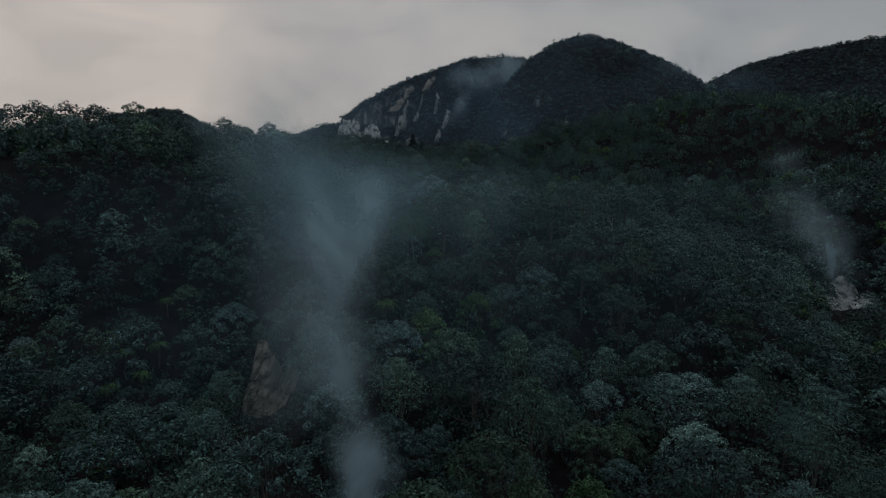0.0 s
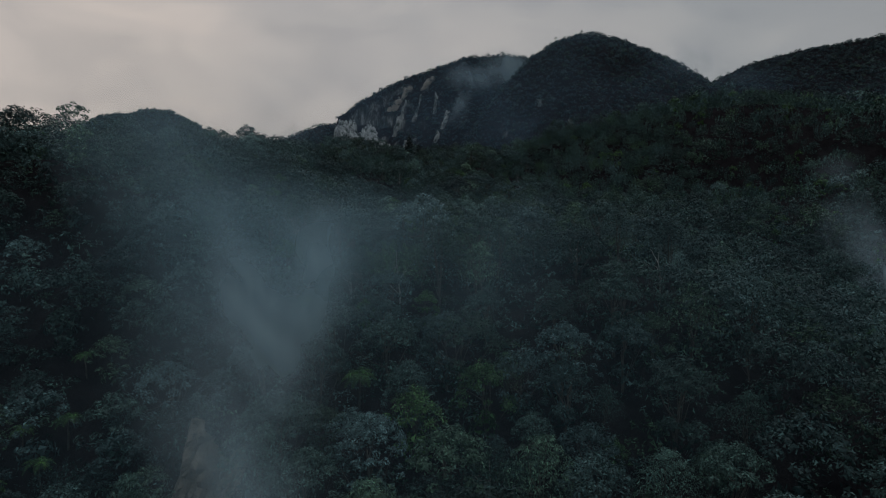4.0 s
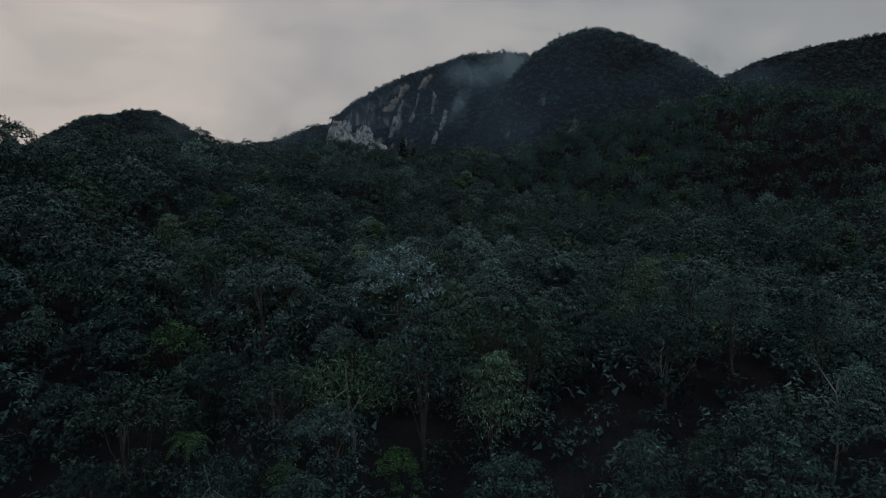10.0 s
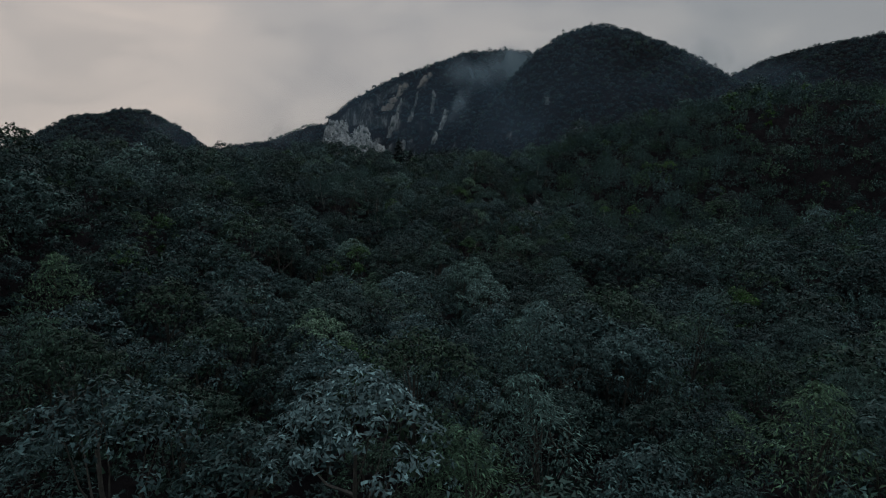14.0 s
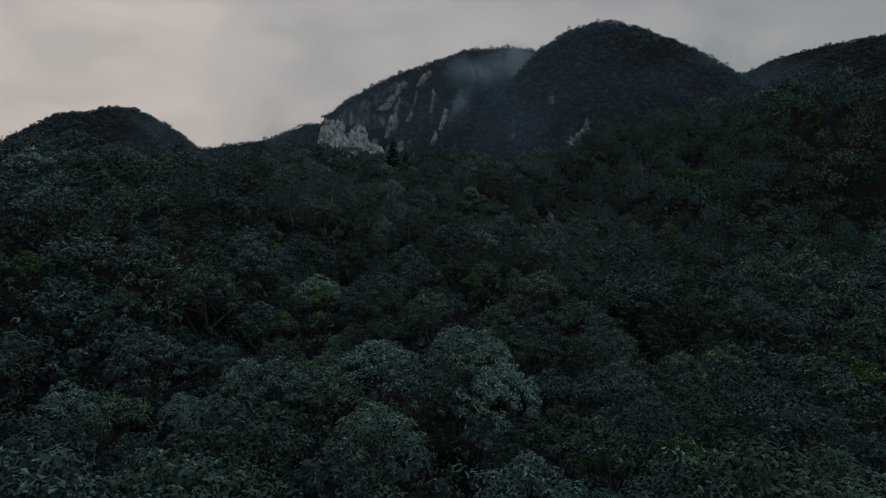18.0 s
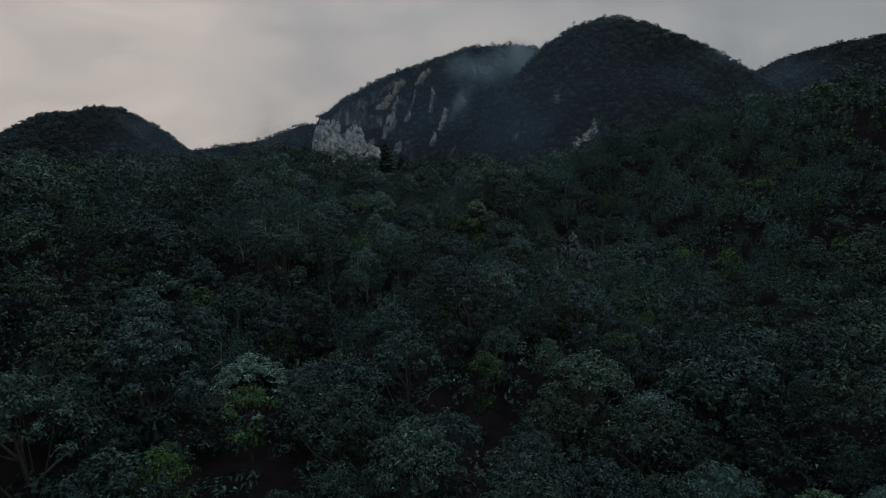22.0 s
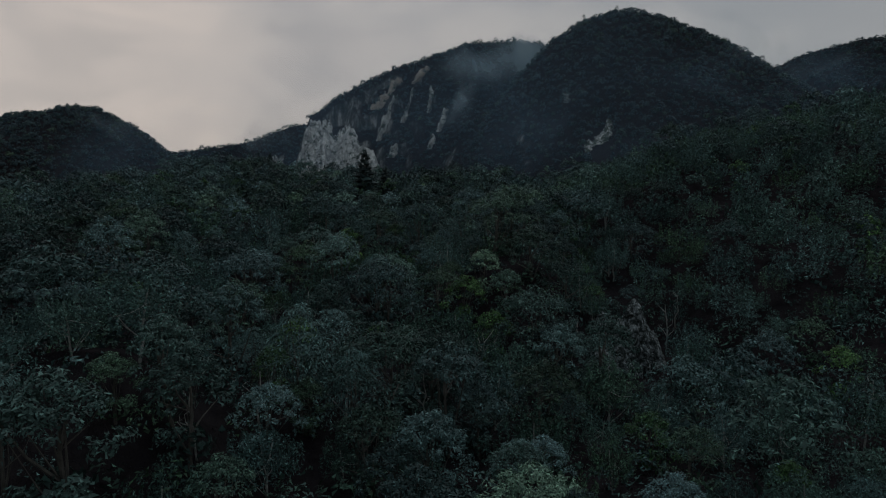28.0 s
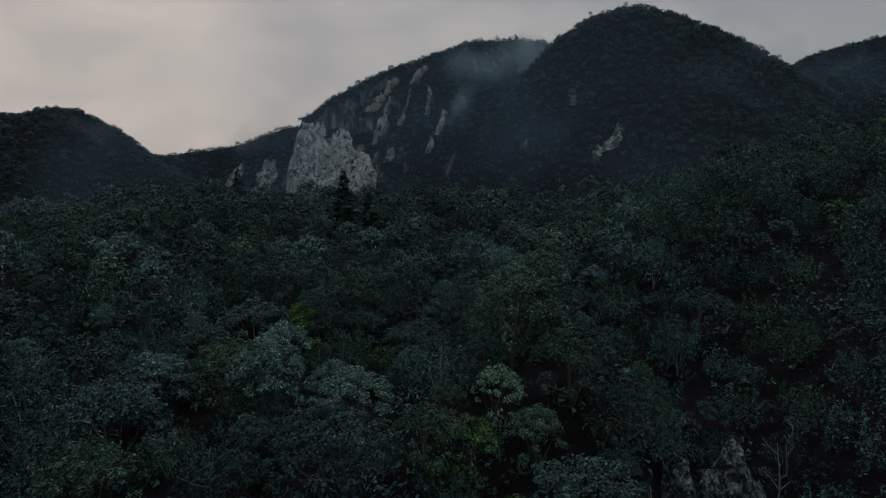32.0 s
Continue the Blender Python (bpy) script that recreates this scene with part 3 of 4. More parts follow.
def tree_thing(name, label, category, group, stem, crown, leaf, bark, at):
    root = new(name)
    root.empty_display_size = 0.3
    tagged(root, label, category, group)
    stem, limbs = stem if isinstance(stem[1], list) else (stem, [])
    part("trunk", mesh_from("trunk", *stem, bark), root)
    for bough in limbs:
        part("limb", mesh_from("limb", *bough, bark), root)
    part("crown", mesh_from("crown", crown[0], crown[1], leaf, normals=crown[2]), root)
    root.matrix_basis = at
    return root


# heads or plumes, leaves on each, and blade length, for five degrees of nearness
DETAIL = {
    "broadleaf": ((60, 50, 0.165), (48, 28, 0.22), (40, 18, 0.29), (26, 11, 0.46), (18, 5, 0.80)),
    "grey": ((66, 46, 0.155), (54, 26, 0.21), (40, 18, 0.28), (26, 11, 0.44), (18, 5, 0.8)),
    "feather": ((24, 120, 0.16), (17, 76, 0.21), (13, 48, 0.28), (9, 22, 0.44), (6, 9, 0.82)),
    "scrub": ((26, 110, 0.15), (20, 60, 0.19), (15, 42, 0.26), (10, 20, 0.42), (7, 9, 0.8)),
    "fresh": ((30, 66, 0.135), (24, 36, 0.19), (18, 18, 0.30), (12, 9, 0.52), (6, 8, 0.8)),
}


def make_kind(kind, seed, lod):
    """One model tree: its crown and its stem."""
    r = np.random.default_rng(seed)
    n, per, size = DETAIL[kind][lod]
    wide = (1.0, 1.06, 1.2, 1.45, 1.7)[lod]
    if kind == "broadleaf":
        h, rad = r.uniform(10, 14), r.uniform(3.7, 5.4)
        *crown, heads = clumpy_crown(r, h, rad, n, per, size, 0.155 * wide, 0.58, inner=(150, 90, 60, 26, 10)[lod], inner_size=(0.34, 0.40, 0.52, 0.8, 1.1)[lod])
    elif kind == "grey":
        h, rad = r.uniform(9.5, 13), r.uniform(3.5, 5.0)
        *crown, heads = clumpy_crown(r, h, rad, n, per, size, 0.145 * wide, 0.56, 0.8, 0.45, (150, 90, 60, 26, 10)[lod], (0.34, 0.40, 0.52, 0.8, 1.1)[lod])
    elif kind == "feather":
        h, rad = r.uniform(9, 12), r.uniform(3.0, 4.4)
        *crown, heads = plate_crown(r, h, rad, n, per, size)
    elif kind == "scrub":
        h, rad = r.uniform(8.5, 11.5), r.uniform(2.9, 4.0)
        *crown, heads = spire_crown(r, h, rad, n, per, size)
    else:
        h, rad = r.uniform(7, 9.5), r.uniform(2.2, 3.2)
        *crown, heads = clumpy_crown(r, h, rad, n, per, size, 0.25 * wide, 0.6, 0.8, inner=(120, 70, 36, 14, 8)[lod], inner_size=(0.3, 0.36, 0.5, 0.75, 1.0)[lod])
    stem = trunk_and_limbs(r, h, heads, {"broadleaf": 0.24, "grey": 0.2, "feather": 0.18, "scrub": 0.13, "fresh": 0.13}[kind]) if lod == 0 else None
    return crown, stem


KINDS = {
    "broadleaf": ("broadleaf_tree", "dark green broadleaf tree with a clumpy crown on the slope", "tree", "broadleaf trees of the slope", LEAF, BARK),
    "grey": ("silvery_tree", "grey-green broadleaf tree with pale-topped leaf heads", "tree", "pale-leaved trees of the slope", LEAF_GREY, BARK),
    "feather": ("feathery_tree", "soft feathery green tree with shelving layers of foliage", "tree", "feathery trees of the slope", LEAF_FINE, BARK),
    "scrub": ("scrub_tree", "upright wispy scrub tree with several fine plumes", "tree", "scrub trees of the slope", LEAF_FINE, BARK_PALE),
    "fresh": ("young_tree", "small fresh-green tree among the darker canopy", "tree", "bright young trees of the slope", LEAF_BRIGHT, BARK),
}
VARIANTS = {"broadleaf": 4, "grey": 4, "feather": 4, "scrub": 4, "fresh": 2}
MODELS = {(k, v, d): make_kind(k, 100 * i + v, d) for i, k in enumerate(KINDS) for v in range(VARIANTS[k]) for d in range(5)}

# places kept free of trees: x, y, reach, how far the clearing runs towards the camera's start
CLEAR = [(-33, 111, 6.2, 40), (40, 366, 8.0, 20), (152, 224, 9, 30), (172, 904, 15, 12)]


def bare_spot(x, y):
    b = np.zeros(np.shape(x), bool)
    for cx, cy, reach, eyeward in CLEAR + FERN_SPOTS:
        b |= np.hypot(x - cx - (y - cy) * cx / cy * (y < cy), np.where(y < cy, (y - cy) * reach / (reach + eyeward), y - cy)) < reach
    return b


FERN_SPOTS = [(-64, 112, 3.0, 8), (-60, 124, 2.6, 6), (-62, 134, 2.6, 5), (-66, 122, 2.4, 5), (-60, 117, 2.6, 12),
              (-24, 137, 2.6, 5), (17, 204, 2.4, 3), (-5, 353, 2.4, 4), (-11, 112, 2.4, 4), (20, 300, 2.2, 3)]


# trees that stand out by size or colour: place, crown radius, kind
STANDING = [(-45, 128, 5.6, "grey"), (23.5, 88, 4.4, "grey"), (38.5, 90, 5.2, "grey"), (33, 75, 5.0, "grey"), (-5, 226, 6.4, "grey"), (-14, 222, 4.6, "fresh"),
            (30, 264, 5.0, "grey"), (44, 250, 4.8, "grey"), (58, 289, 5.0, "grey"), (-20, 263, 5.4, "grey"), (-44, 275, 5.4, "broadleaf"), (-32, 377, 7.0, "grey"),
            (-4, 372, 6.0, "grey"), (-24, 398, 6.0, "broadleaf"), (-11, 151, 5.6, "broadleaf"), (2, 349, 5.2, "scrub"), (8, 280, 5.2, "broadleaf"), (-3, 204, 5.4, "grey"),
            (33, 141, 5.0, "feather"), (-28, 322, 5.6, "scrub"), (23, 371, 5.6, "broadleaf"), (52, 402, 5.0, "broadleaf"), (-17, 252, 4.6, "fresh"), (9, 262, 4.4, "fresh")]


def scatter(x0, x1, y0, y1, step, seed, wedge=0.80, margin=16):
    """A jittered grid of places inside the seen wedge of land."""
    r = np.random.default_rng(seed)
    xs, ys = np.meshgrid(np.arange(x0, x1, step), np.arange(y0, y1, step), indexing="ij")
    x = (xs + r.uniform(-0.45, 0.45, xs.shape) * step).ravel()
    y = (ys + r.uniform(-0.45, 0.45, xs.shape) * step).ravel()
    ok = (np.abs(x) < wedge * y + margin) & ~bare_spot(x, y)
    for cx, cy, reach, _ in STANDING:
        ok &= np.hypot(x - cx, y - cy) > reach * 0.95
    return x[ok], y[ok]


def choose_kind(x, y, r):
    """Which kind grows where: pale trees in loose groups, held back on some slopes to imitate their shade, scrub high
    on the ridge, feathery ones on the spur.
    """
    p, q = vnoise(x, y, 34, 2), vnoise(x, y, 24, 3)
    brow = float(ss(y, 265, 330))
    east = float(ss(x, 36, 60)) * float(ss(y, 275, 320))
    w = {"broadleaf": (1.15 - 0.4 * p) * (1 - 0.75 * east), "grey": (0.35 if x < -12 and y < 110 else 1.0) * max(0.03, 0.16 + 0.8 * q) * (1 - 0.8 * east) * (1 - 0.8 * float(x > 14) * float(y < 250)) * (1 - 0.7 * float(x > 24) * float(250 <= y < 335)),
         "feather": 0.22 + 0.7 * float(x > 4) * float(y < 190) - 0.2 * p, "scrub": 0.10 + 0.9 * brow + 1.6 * east, "fresh": 0.07 + 0.08 * brow}
    ks = list(w)
    ws = np.maximum(0.01, np.array([w[k] for k in ks]))
    return ks[int(np.searchsorted(np.cumsum(ws) / ws.sum(), r.random()))]


def laid(crown, x, y, z, size, turn, wide=1.0):
    v, f, n = crown
    c, s = math.cos(turn), math.sin(turn)
    spun = np.stack([n[:, 0] * c - n[:, 1] * s, n[:, 0] * s + n[:, 1] * c, n[:, 2]], 1)
    return np.stack([(v[:, 0] * c - v[:, 1] * s) * size * wide + x, (v[:, 0] * s + v[:, 1] * c) * size * wide + y, v[:, 2] * size + z], 1), f, spun


def forest(chunks, leaf, label):
    v, f, n = merge(chunks)
    me = mesh_from("forest", v, f, leaf, normals=n)
    tints = np.random.default_rng(len(chunks)).random(len(chunks))
    me.attributes.new("tree_tint", "FLOAT", "POINT").data.foreach_set("value", np.repeat(tints, [len(c[0]) for c in chunks]).astype(np.float32))
    return tagged(new("forest", me), label, "forest", kind="stuff")


def in_sight(x, y, z):
    """Places in view from three points on the camera's path; those out of view grow thinner."""
    seen = np.zeros(len(x), bool)
    for ex, ey, ez in ((0, 20, 101), (3, 150, 110), (6, 290, 126)):
        low = np.full(len(x), -9.0)
        rise = (z + 16 - ez) / np.hypot(x - ex, y - ey)
        for k in range(1, 26):
            g = 0.96 * k / 26
            qx, qy = ex + (x - ex) * g, ey + (y - ey) * g
            low = np.maximum(low, (canopy(qx, qy) - 7 - ez) / np.hypot(qx - ex, qy - ey))
        seen |= rise > low
    return seen


NEAR_X, NEAR_Y0, NEAR_Y1 = 52.0, 52.0, 425.0
r = np.random.default_rng(21)
stuff = {k: [] for k in KINDS}
first, counts = {}, {k: 0 for k in KINDS}
x, y = scatter(-560, 620, 44, 660, 6.5, 3)
order = np.argsort(np.abs(x))
x, y = x[order], y[order]
z = ground_z(x, y)
for px, py, pz, seen in zip(x, y, z, in_sight(x, y, z)):
    if r.random() < 0.03 + 0.45 * ss(vnoise(px, py, 15, 1), 0.45, 0.8) or (not seen and r.random() < 0.5):
        continue
    kind = choose_kind(px, py, r)
    var = int(r.integers(0, VARIANTS[kind]))
    size, turn = (0.70 + 0.66 * r.random() ** 1.4) * (1 + 0.12 * vnoise(px, py, 20, 0)), r.uniform(0, 360)
    tilt = r.normal(0, 3, 2)
    if abs(px) < NEAR_X + 8 * vnoise(px, py, 30, 1) and NEAR_Y0 < py < NEAR_Y1 and counts[kind] < 300:
        m = pose(px, py, pz - 0.3, *tilt, turn) @ Matrix.Scale(size, 4)
        if (kind, var) not in first:
            name, label, cat, group, leaf, bark = KINDS[kind]
            crown, stem = MODELS[kind, var, 0]
            first[kind, var] = tree_thing(name, label, cat, group, stem, crown, leaf, bark, m)
        else:
            copy_thing(first[kind, var], m).matrix_basis = m
        counts[kind] += 1
        continue
    away = max(abs(px) / 0.72, 30, py - 300)
    lod = 1 if away < 92 else 2 if away < 185 else 3 if away < 330 else 4
    if not seen:
        lod = max(lod, 3)
    stuff[kind].append(laid(MODELS[kind, var, lod][0], px, py, pz, size * (1 if seen else 1.25), math.radians(turn)))
for k, (px, py, reach, kind) in enumerate(STANDING):
    var = k % VARIANTS[kind]
    wide, tall = reach / 4.3, 0.72 + 0.06 * reach
    drop = tall * float(MODELS[kind, var, 0][0][0][:, 2].max()) - 0.8
    m = pose(px, py, float(canopy(px, py)) - drop, 0, 0, 61 * k) @ Matrix.Diagonal((wide, wide, tall, 1))
    copy_thing(first[kind, var], m).matrix_basis = m
for kind, chunks in stuff.items():
    if chunks:
        forest(chunks, KINDS[kind][4], "dense forest of " + KINDS[kind][1].split(" with ")[0].split(" among ")[0] + "s on the hills")

# low bushes that close the gaps under the trees
bush = []
for k in range(6):
    q = np.random.default_rng(900 + k)
    bush.append(clumpy_crown(q, 3.6, 2.4, 12, 8, 0.26, 0.30, 0.75, 0.8, 0.45, 10, 0.38)[:3])
x, y = scatter(-95, 150, 44, 470, 5.0, 31)
near = np.abs(x) < 0.8 * y
x, y = x[near], y[near]
forest([laid(bush[int(r.integers(0, 6))], px, py, pz - 0.4, r.uniform(0.7, 1.5), r.uniform(0, 6.283)) for px, py, pz in zip(x, y, ground_z(x, y))],
       LEAF_FINE, "dark undergrowth of bushes under the trees")
low = []
for cx, cy, reach, eyeward in CLEAR[:2]:
    for k in range(170):
        q, a = (0.9 + 1.5 * r.random()) * reach, r.uniform(0, 6.283)
        px, py = cx + q * math.cos(a), cy - 3 - abs(q * math.sin(a)) * (1 + 0.5 * eyeward / reach) if k % 3 else cy + q * math.sin(a)
        low.append(laid(bush[k % 6], px, py, float(ground_z(px, py)) - 0.5, r.uniform(0.5, 1.0), r.uniform(0, 6.283)))
forest(low, LEAF, "low dark bushes and ferns round the bare rock")

# far hillsides, thinning out on the cliffs
CLIFF_X, CLIFF_TOP = (-211, -190, -162, -154, -128, -112, -92, -80), (112, 190, 190, 166, 182, 152, 140, 104)
far_tree = []
for k in range(6):
    q = np.random.default_rng(950 + k)
    d = q.normal(size=(44, 3))
    d[:, 2] = np.abs(d[:, 2]) * 1.2 - 0.35
    d = unit(d)
    lump = 1 + 0.22 * np.sin(4 * d[:, :1] + k) * np.cos(3 * d[:, 1:2] - k)
    far_tree.append(blades(d * (3.3, 3.3, 3.6) * lump * q.uniform(0.75, 1.05, (44, 1)) + (0, 0, 2.4), d + q.normal(size=(44, 3)) * 0.3, 0.95, q, 0.6, None, d + (0, -0.2, 0.8)))
x, y = scatter(-700, 900, 660, 1560, 6.0, 5, 0.8, 0)
z = ground_z(x, y)
e = 3.0
slope = np.hypot(ground_z(x + e, y) - ground_z(x - e, y), ground_z(x, y + e) - ground_z(x, y - e)) / (2 * e)
keep = (slope < 2.3 + 0.35 * vnoise(x, y, 20, 0)) | (rng.random(len(x)) < 0.08)
keep &= ~((x > -214) & (x < -82) & (y > 1090) & (y < 1190) & (z < np.interp(x, CLIFF_X, CLIFF_TOP) + 4))
seen = in_sight(x, y, z)
keep &= seen | (rng.random(len(x)) < 0.3)
chunks = []
for px, py, pz, near in zip(x[keep], y[keep], z[keep], seen[keep]):
    size = (0.62 + 0.75 * r.random() ** 2) * (1.0 if near else 1.4)
    chunks.append(laid(far_tree[int(r.integers(0, 6))], px, py, pz - 1.2, size, r.uniform(0, 6.283), 1.2))
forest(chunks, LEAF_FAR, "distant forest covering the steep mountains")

# the same forest going on to either side of and behind the seen slope
xs, ys = np.meshgrid(np.arange(-420, 470, 8.5), np.arange(-120, 520, 8.5), indexing="ij")
x, y = (xs + r.uniform(-3, 3, xs.shape)).ravel(), (ys + r.uniform(-3, 3, xs.shape)).ravel()
rim = (np.abs(x) >= 0.80 * y + 16) | (y < 44)
x, y = x[rim], y[rim]
forest([laid(far_tree[int(r.integers(0, 6))], px, py, pz, r.uniform(1.1, 1.7), r.uniform(0, 6.283)) for px, py, pz in zip(x, y, ground_z(x, y))],
       LEAF, "dark forest covering the lower slopes")

# tall dark conifers on the brow of the ridge
r = np.random.default_rng(5)
conifer = None
for px, py, tall, wide in ((-24, 492, 22, 6.2), (-75, 545, 24, 5.0), (-17, 498, 15, 4.4), (22, 475, 12, 3.0)):
    gz = float(ground_z(px, py))
    if conifer is None:
        conifer = tree_thing("conifer", "tall dark conifer standing above the forest ridge", "tree", "conifers on the ridge",
                             tube([(0, 0, -2), (0, 0, 6), (0.1, 0, 13)], [0.3, 0.22, 0.05], 6), cone_crown(r, 15, 3.6, 900, 0.42)[:3], LEAF_DARK, BARK, pose(px, py, gz - 0.4) @ Matrix.Diagonal((wide / 3.6, wide / 3.6, tall / 15, 1)))
    else:
        m = pose(px, py, gz - 0.4, 0, 0, 70 * tall) @ Matrix.Diagonal((wide / 3.6, wide / 3.6, tall / 15, 1))
        copy_thing(conifer, m).matrix_basis = m

# lone trees that break the mountain skyline
lone = None
for px, py, size in ((425, 1082, 0.95), (430, 1084, 0.6), (190, 1086, 0.75), (233, 1086, 0.7), (258, 1086, 0.62), (205, 1086, 0.6), (165, 1170, 0.7)):
    m = pose(px, py, float(ground_z(px, py)) - 0.8, 0, 0, 50 * px) @ Matrix.Diagonal((size * 0.8, size * 0.8, size * 1.15, 1))
    if lone is None:
        lone = tree_thing("summit_tree", "dark lone tree on the mountain skyline", "tree", "trees on the skyline", MODELS["broadleaf", 1, 0][1], MODELS["broadleaf", 1, 2][0], LEAF_DARK, BARK, m)
    else:
        copy_thing(lone, m).matrix_basis = m


# tree ferns: a slim trunk and a whorl of arching fronds
def frond(reach, rise, seed):
    r = np.random.default_rng(seed)
    vs, fs = [], []
    steps = 16
    f = np.linspace(0.05, 1, steps)
    mid = np.stack([reach * f, 0.04 * reach * np.sin(3 * f + seed), reach * (rise * f - 0.8 * f ** 2.2)], 1)
    w = reach * 0.21 * np.sin(np.pi * np.clip(f * 0.9 + 0.1, 0, 1)) ** 0.7
    for i in range(steps - 1):
        for side in (-1, 1):
            a, b = mid[i], mid[i + 1]
            tip = a + np.array([w[i] * 0.4, side * w[i], -w[i] * r.uniform(0.2, 0.45)])
            o = len(vs)
            vs += [a, a * 0.3 + b * 0.7, tip + (b - a) * 0.3, tip]
            fs.append((o, o + 1, o + 2, o + 3))
    rib, rf = tube(mid, np.linspace(0.03, 0.008, steps) * reach / 2, 3)
    fs = fs + [tuple(np.array(q) + len(vs)) for q in rf]
    return np.concatenate([np.array(vs), rib]), np.array(fs)


FRONDS = [mesh_from("frond", *frond(2.3, rise, k), FROND) for k, rise in enumerate((0.25, 0.42, 0.6))]
fern = None
for k, (px, py, reach, eyeward) in enumerate(FERN_SPOTS):
    gz = float(ground_z(px, py))
    m = pose(px, py, gz - 0.2, r.normal(0, 4), r.normal(0, 4), 47 * k) @ Matrix.Scale(r.uniform(0.85, 1.15), 4)
    if fern is None:
        fern = tagged(new("tree_fern"), "bright green tree fern with arching fronds in a hollow", "tree fern", "tree ferns of the slope")
        part("trunk", mesh_from("trunk", *tube([(0, 0, -1.5), (0.1, 0, 2), (0, 0.1, 5.2)], [0.16, 0.13, 0.17], 7), BARK), fern)
        for i in range(13):
            part("frond", FRONDS[i % 3], fern).matrix_basis = pose(0, 0.1, 5.1, 0, 0, i * 137.5)
        fern.matrix_basis = m
    else:
        copy_thing(fern, m).matrix_basis = m


# bleached dead trees with bare, twisted limbs
def dead_tree(at, tall, seed):
    r = np.random.default_rng(seed)
    root = tagged(new("dead_tree"), "bare bleached dead tree with twisted limbs", "dead tree", "dead trees on the slope")
    zs = np.linspace(-2, tall, 8)
    path = np.stack([np.cumsum(r.normal(0, 0.22, 8)), np.cumsum(r.normal(0, 0.22, 8)), zs], 1)
    path[:2, :2] *= 0.2
    part("trunk", mesh_from("trunk", *tube(path, np.linspace(0.16, 0.04, 8), 6), BARK_PALE), root)
    for k in range(5):
        s, a, ln = path[r.integers(3, 7)], r.uniform(0, 6.283), r.uniform(1.2, 2.8)
        e = s + np.array([math.cos(a) * ln * 0.7, math.sin(a) * ln * 0.7, ln * 0.7])
        pts = [s, (s + e) / 2 + r.normal(0, 0.25, 3), e, e + r.normal(0, 0.5, 3) + np.array([0, 0, 0.4])]
        part("limb", mesh_from("limb", *tube(pts, [0.07, 0.05, 0.03, 0.012], 4), BARK_PALE), root)
    root.matrix_basis = at


for k, (px, py, tall) in enumerate(((50, 372, 9), (53, 376, 8), (30, 362, 8.5), (-33, 168, 10), (-19, 314, 9.5), (-14, 320, 9), (3, 330, 8.5), (12, 345, 9), (36, 128, 10), (24, 190, 9), (-38, 240, 10), (60, 330, 9))):
    dead_tree(pose(px, py, float(ground_z(px, py)), 0, 0, 33 * k), tall, 300 + k)

# ---------------- bare rock and earth ----------------


def crag(name, label, category, at, size, mat, seed, group="", facing=0.0, rough=0.22, nu=22, nv=16):
    """A rugged outcrop: a half-buried, fissured block with a broken front."""
    u, v = np.meshgrid(np.linspace(-1, 1, nu), np.linspace(0, 1, nv), indexing="ij")
    w, d, h = size
    edge = np.clip(1 - np.abs(u) ** 7, 0, 1) * (0.86 + 0.3 * vnoise(u * w * 0.9 + 3 * seed, 0 * u, 1.3, seed + 2))
    top = h * edge * (0.8 + 0.25 * vnoise(u * 3.4 + seed, 0 * u, 1.6, seed)) * v
    back = d * (v ** 1.4) + d * 0.5 * np.abs(u) ** 2.2
    fis = np.abs(vnoise(u * w * 1.1 + 7 * seed, top * 0.35, 1.3, seed)) + 0.6 * vnoise(u * w * 3 + seed, top * 1.2, 1.1, seed + 1)
    verts = np.stack([u * w * (1 - 0.15 * v), back - rough * d * fis, top - 0.5], -1).reshape(-1, 3)
    ob = new(name, mesh_from(name, verts, grid_faces(nu, nv), mat))
    ob.matrix_basis = pose(*at, 0, 0, facing)
    sol = ob.modifiers.new("thickness", "SOLIDIFY")
    sol.thickness, sol.offset = 0.6, 1
    return tagged(ob, label, category, group)


crag("earth_bank", "bare pale-brown earth bank among dark trees", "earth bank", (-33, 109, 51), (6.6, 8, 16), EARTH, 1, "", 0, 0.22, 44, 34)
crag("rock_outcrop", "grey lichen-spotted rock wall in a hollow", "rock", (41, 366, 79.5), (8.8, 4.2, 15.5), ROCK_MOSSY, 2, "rocks in the hollow", 6, 0.3, 70, 56)
crag("rock_outcrop", "low mossy rock at the foot of a rock wall", "rock", (34, 363, float(ground_z(34, 363)) - 0.5), (3.8, 2.6, 6), ROCK_MOSSY, 3, "rocks in the hollow", -10, 0.3, 44, 30)


def front_y(x, z, y0=1040.0, y1=1250.0):
    """Where the southern face of the mountains reaches a height."""
    ys = np.arange(y0, y1, 1.0)
    hit = ground_z(np.full_like(ys, x), ys) >= z
    return float(ys[np.argmax(hit)]) if hit.any() else float(y1)


